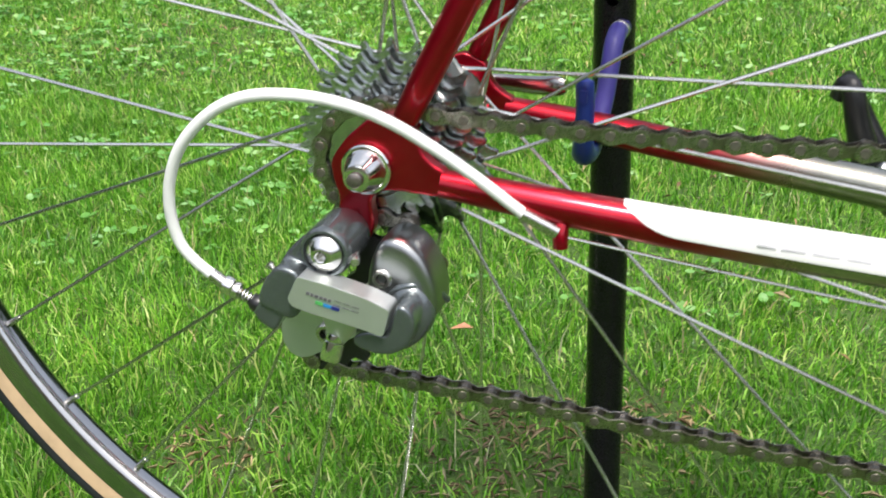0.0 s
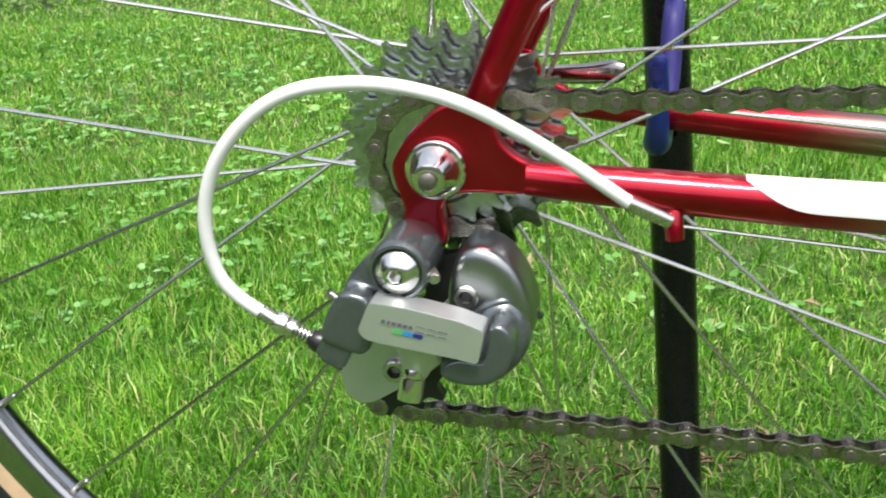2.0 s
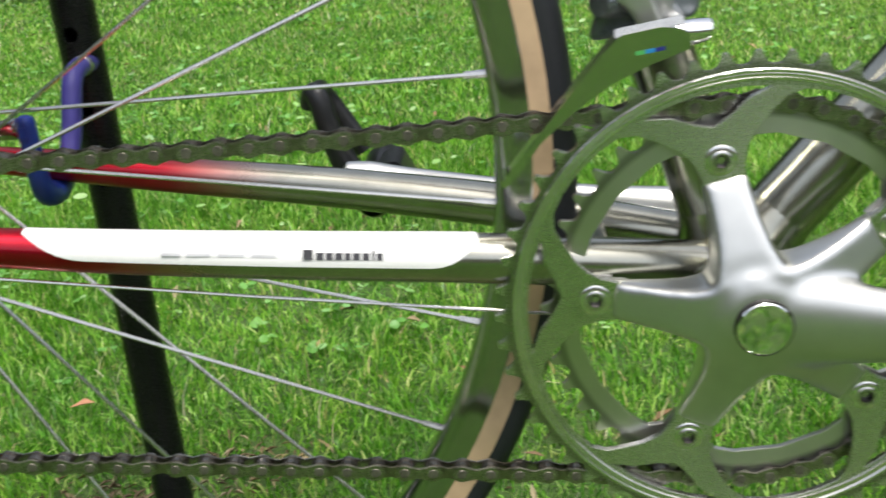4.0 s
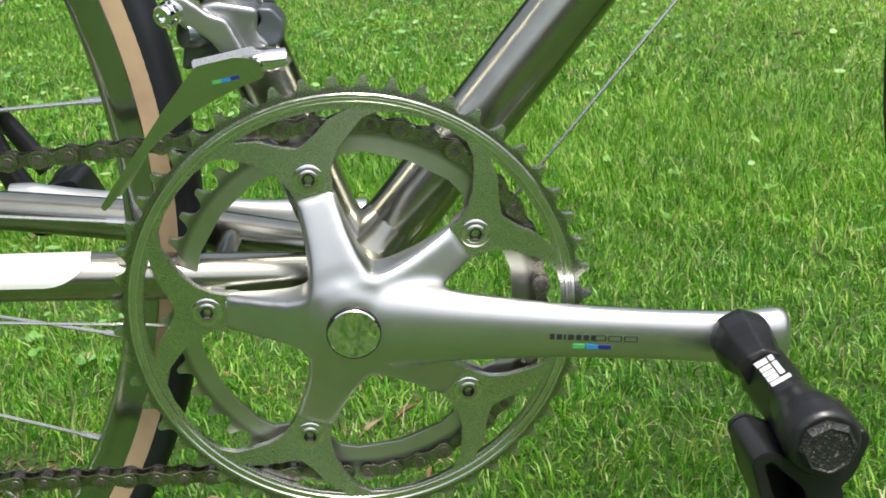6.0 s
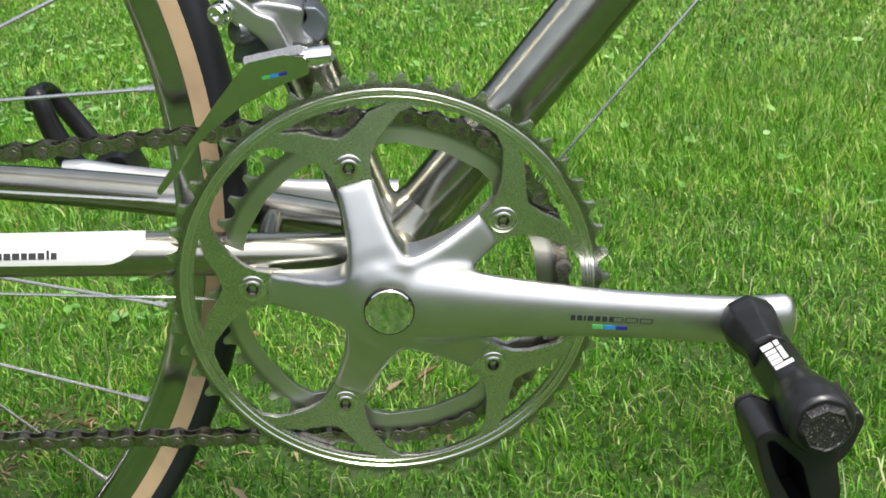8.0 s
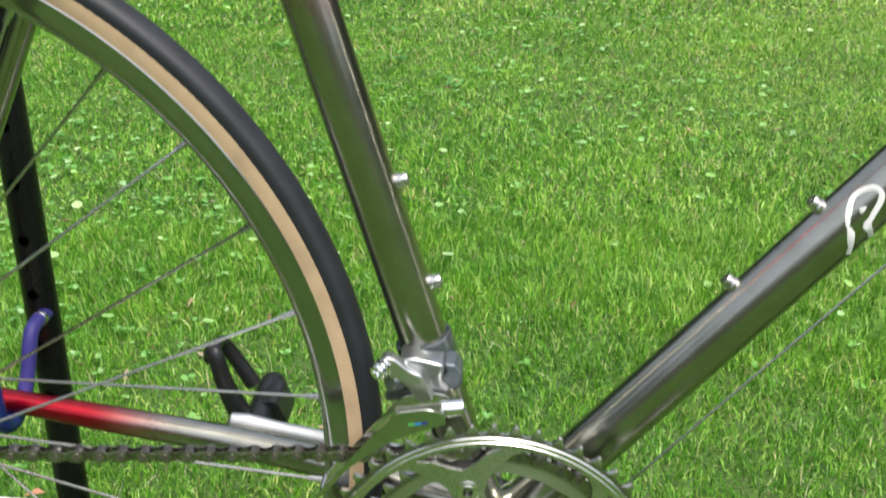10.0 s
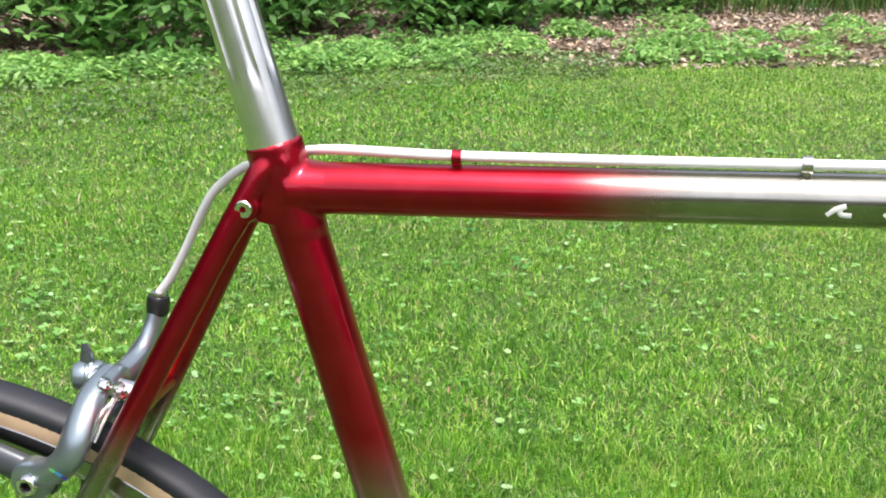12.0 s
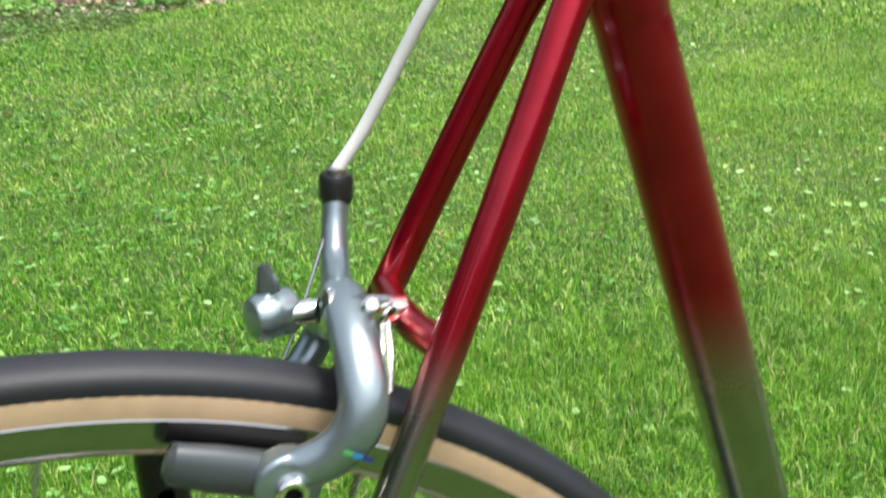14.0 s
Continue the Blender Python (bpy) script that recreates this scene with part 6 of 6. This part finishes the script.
for p, w, r in (((0.1625, -0.0090, 0.6640), (0.4, -0.9, 0.2), 0.0046), ((0.1560, -0.0125, 0.6695), (0, -0.9, 0.4), 0.0044)):
    part("brake_screw", lathe([(0, -0.001), (r * 0.8, -0.001), (r * 0.8, 0.0030), (r * 0.55, 0.0042), (0, 0.0046)], along(p, w), 20), "nut", bk)
part("spring_block", block((0.0105, 0.0080, 0.0075), Matrix.Translation((0.1600, -0.0085, 0.6662)), 0.0018), "polish", bk)
part("return_spring", sweep(curve_through([(0.1600, -0.012, 0.6620), (0.1565, -0.022, 0.6560), (0.1530, -0.030, 0.6440), (0.1500, -0.032, 0.6350)], 5), 0.0012, 8), "steel", bk)
part("return_spring", sweep(curve_through([(0.1622, -0.012, 0.6630), (0.1590, -0.024, 0.6540), (0.1555, -0.031, 0.6440)], 5), 0.0011, 8), "steel", bk)
tang = Vector((0.927, 0, -0.376))
for s in (-1, 1):
    c = Vector((0.1030, s * 0.0220, 0.6220))
    hold = sweep([c - tang * 0.0270, c - tang * 0.0245, c - tang * 0.010, c + tang * 0.012, c + tang * 0.0255, c + tang * 0.0275], [0.0040, 0.0076, 0.0088, 0.0088, 0.0078, 0.0050], 24, 0.66, (0, 1, 0))
    part("pad_holder", hold, "pad_grey", bk, "grey brake pad holder")
    part("brake_pad", sweep([c - tang * 0.025 - Vector((0, s * 0.0050, 0)), c + tang * 0.025 - Vector((0, s * 0.0050, 0))], 0.0056, 14, 0.7, (0, 1, 0)), "rubber", bk)
    if s > 0:
        soft(part("pad_mount", solids(lathe([(0, -0.004), (0.0125, -0.004), (0.0125, 0.008), (0, 0.0095)], along(c + tang * 0.0150 + Vector((0, s * 0.004, 0.0015)), (0, s, 0)), 28), sweep([c + tang * 0.015 + Vector((0, s * 0.006, 0.002)), c + tang * 0.036 + Vector((0, s * 0.009, 0.012))], [0.0110, 0.0100], 20, 0.55, (0, 1, 0))), arm_mat, bk), 0.0008, 12)
    screw("pad_bolt", along(c + tang * 0.0150 + Vector((0, s * 0.0128, 0.0015)), (0, s, 0)), 0.0060, 0.0042, bk, "chrome", 0.45)
bm_ = side_at(0.1390, -0.0432, 0.6300, -32)
for k, mname in enumerate(("ink_green", "ink_blue", "ink_navy")):
    strokes("colour_mark", bm_, [(-0.0036 + 0.0038 * k, 0, 0.0036, 0.0015)], mname, bk)
part("brake_cable", sweep([(0.1615, 0.0500, 0.6880), (0.1370, 0.0260, 0.6520), (0.1290, 0.0200, 0.6410)], 0.0008, 8), "grey", bk)
HOUSE = [(0.1648, 0.0520, 0.7025), (0.1745, 0.0500, 0.7150), (0.1862, 0.0458, 0.7345), (0.2035, 0.0380, 0.7652), (0.2160, 0.0350, 0.7785), (0.2285, 0.0325, 0.7868), (0.2480, 0.0270, 0.7945), (0.2640, 0.0200, 0.7990), (0.2860, 0.0080, 0.8030), (0.3200, -0.0005, 0.8040), (0.3500, -0.0030, 0.8040), (0.4300, -0.0030, 0.8042), (0.5226, -0.0030, 0.8052), (0.7000, -0.0030, 0.8075), (0.8600, -0.0030, 0.8095)]
part("brake_cable_housing", sweep(curve_through(HOUSE, 6), 0.0027, 16), "housing", bike, "white brake cable housing along the top tube")

# ---- the stand behind the wheel ----
stand = empty("bicycle_stand", "black metal stand post with a violet coated hook", "stand", at=(0.082, 0.120, 0))
def drilled_tube(R, wall, height, z0, step, count, r):
    """A round tube with a row of holes right through it, rolled from a flat drilled sheet."""
    u0, u1 = -0.5 * math.pi * R, 1.5 * math.pi * R
    drill = [ring_pts(r, 16, 0, u, z0 + step * k)[::-1] for k in range(count) for u in (0.0, math.pi * R)]
    b = plate([(u0, -0.01), (u1, -0.01), (u1, height), (u0, height)], -wall, 0, None, 0, drill)
    for k in range(1, 28):
        geo = b.verts[:] + b.edges[:] + b.faces[:]
        bmesh.ops.bisect_plane(b, geom=geo, plane_co=(u0 + (u1 - u0) * k / 28, 0, 0), plane_no=(1, 0, 0), dist=1e-7)
    for v in b.verts:
        a, q = v.co.x / R, R + v.co.z
        v.co = Vector((q * math.sin(a), -q * math.cos(a), v.co.y))
    bmesh.ops.remove_doubles(b, verts=b.verts, dist=1e-6)
    return finish(b, 40)


part("post", drilled_tube(0.0118, 0.0016, 0.592, 0.300, 0.0405, 7, 0.0042), "black_steel", stand, "black tubular post with a row of holes")
off = Vector((0.082, 0.120, 0))
HOOK = [Vector(p) - off - Vector((0, 0, 0.003)) for p in ((0.0870, 0.118, 0.3675), (0.0868, 0.098, 0.3680), (0.0862, 0.088, 0.3640), (0.0850, 0.083, 0.3520), (0.0830, 0.078, 0.3350), (0.0805, 0.071, 0.3210), (0.0780, 0.060, 0.3135), (0.0775, 0.048, 0.3150), (0.0785, 0.040, 0.3250), (0.0795, 0.037, 0.3400), (0.0795, 0.036, 0.3540))]
part("hook", sweep(curve_through(HOOK[:6], 5), 0.0052, 18), "violet", stand, "violet vinyl-coated hook")
part("hook_tip", sweep(curve_through(HOOK[5:] + [HOOK[-1] + Vector((0, 0, 0.0022)), HOOK[-1] + Vector((0, 0, 0.0034))], 5), [0.0054, 0.0066, 0.0064, 0.0052, 0.0048, 0.0048, 0.0038, 0.0016], 18), "blue", stand, "dark blue upturned hook end")
part("collar", lathe([(0.0048, 0), (0.0056, 0.001), (0.0056, 0.004), (0.0046, 0.005)], along(Vector((0.0870, 0.106, 0.3650)) - off, (0.0, -1, 0)), 20), "steel", stand)
part("hook_plate", block((0.0040, 0.0016, 0.0068), Matrix.Translation(HOOK[-1] + Vector((0, -0.0046, -0.0045))), 0.0005), "blue", stand)
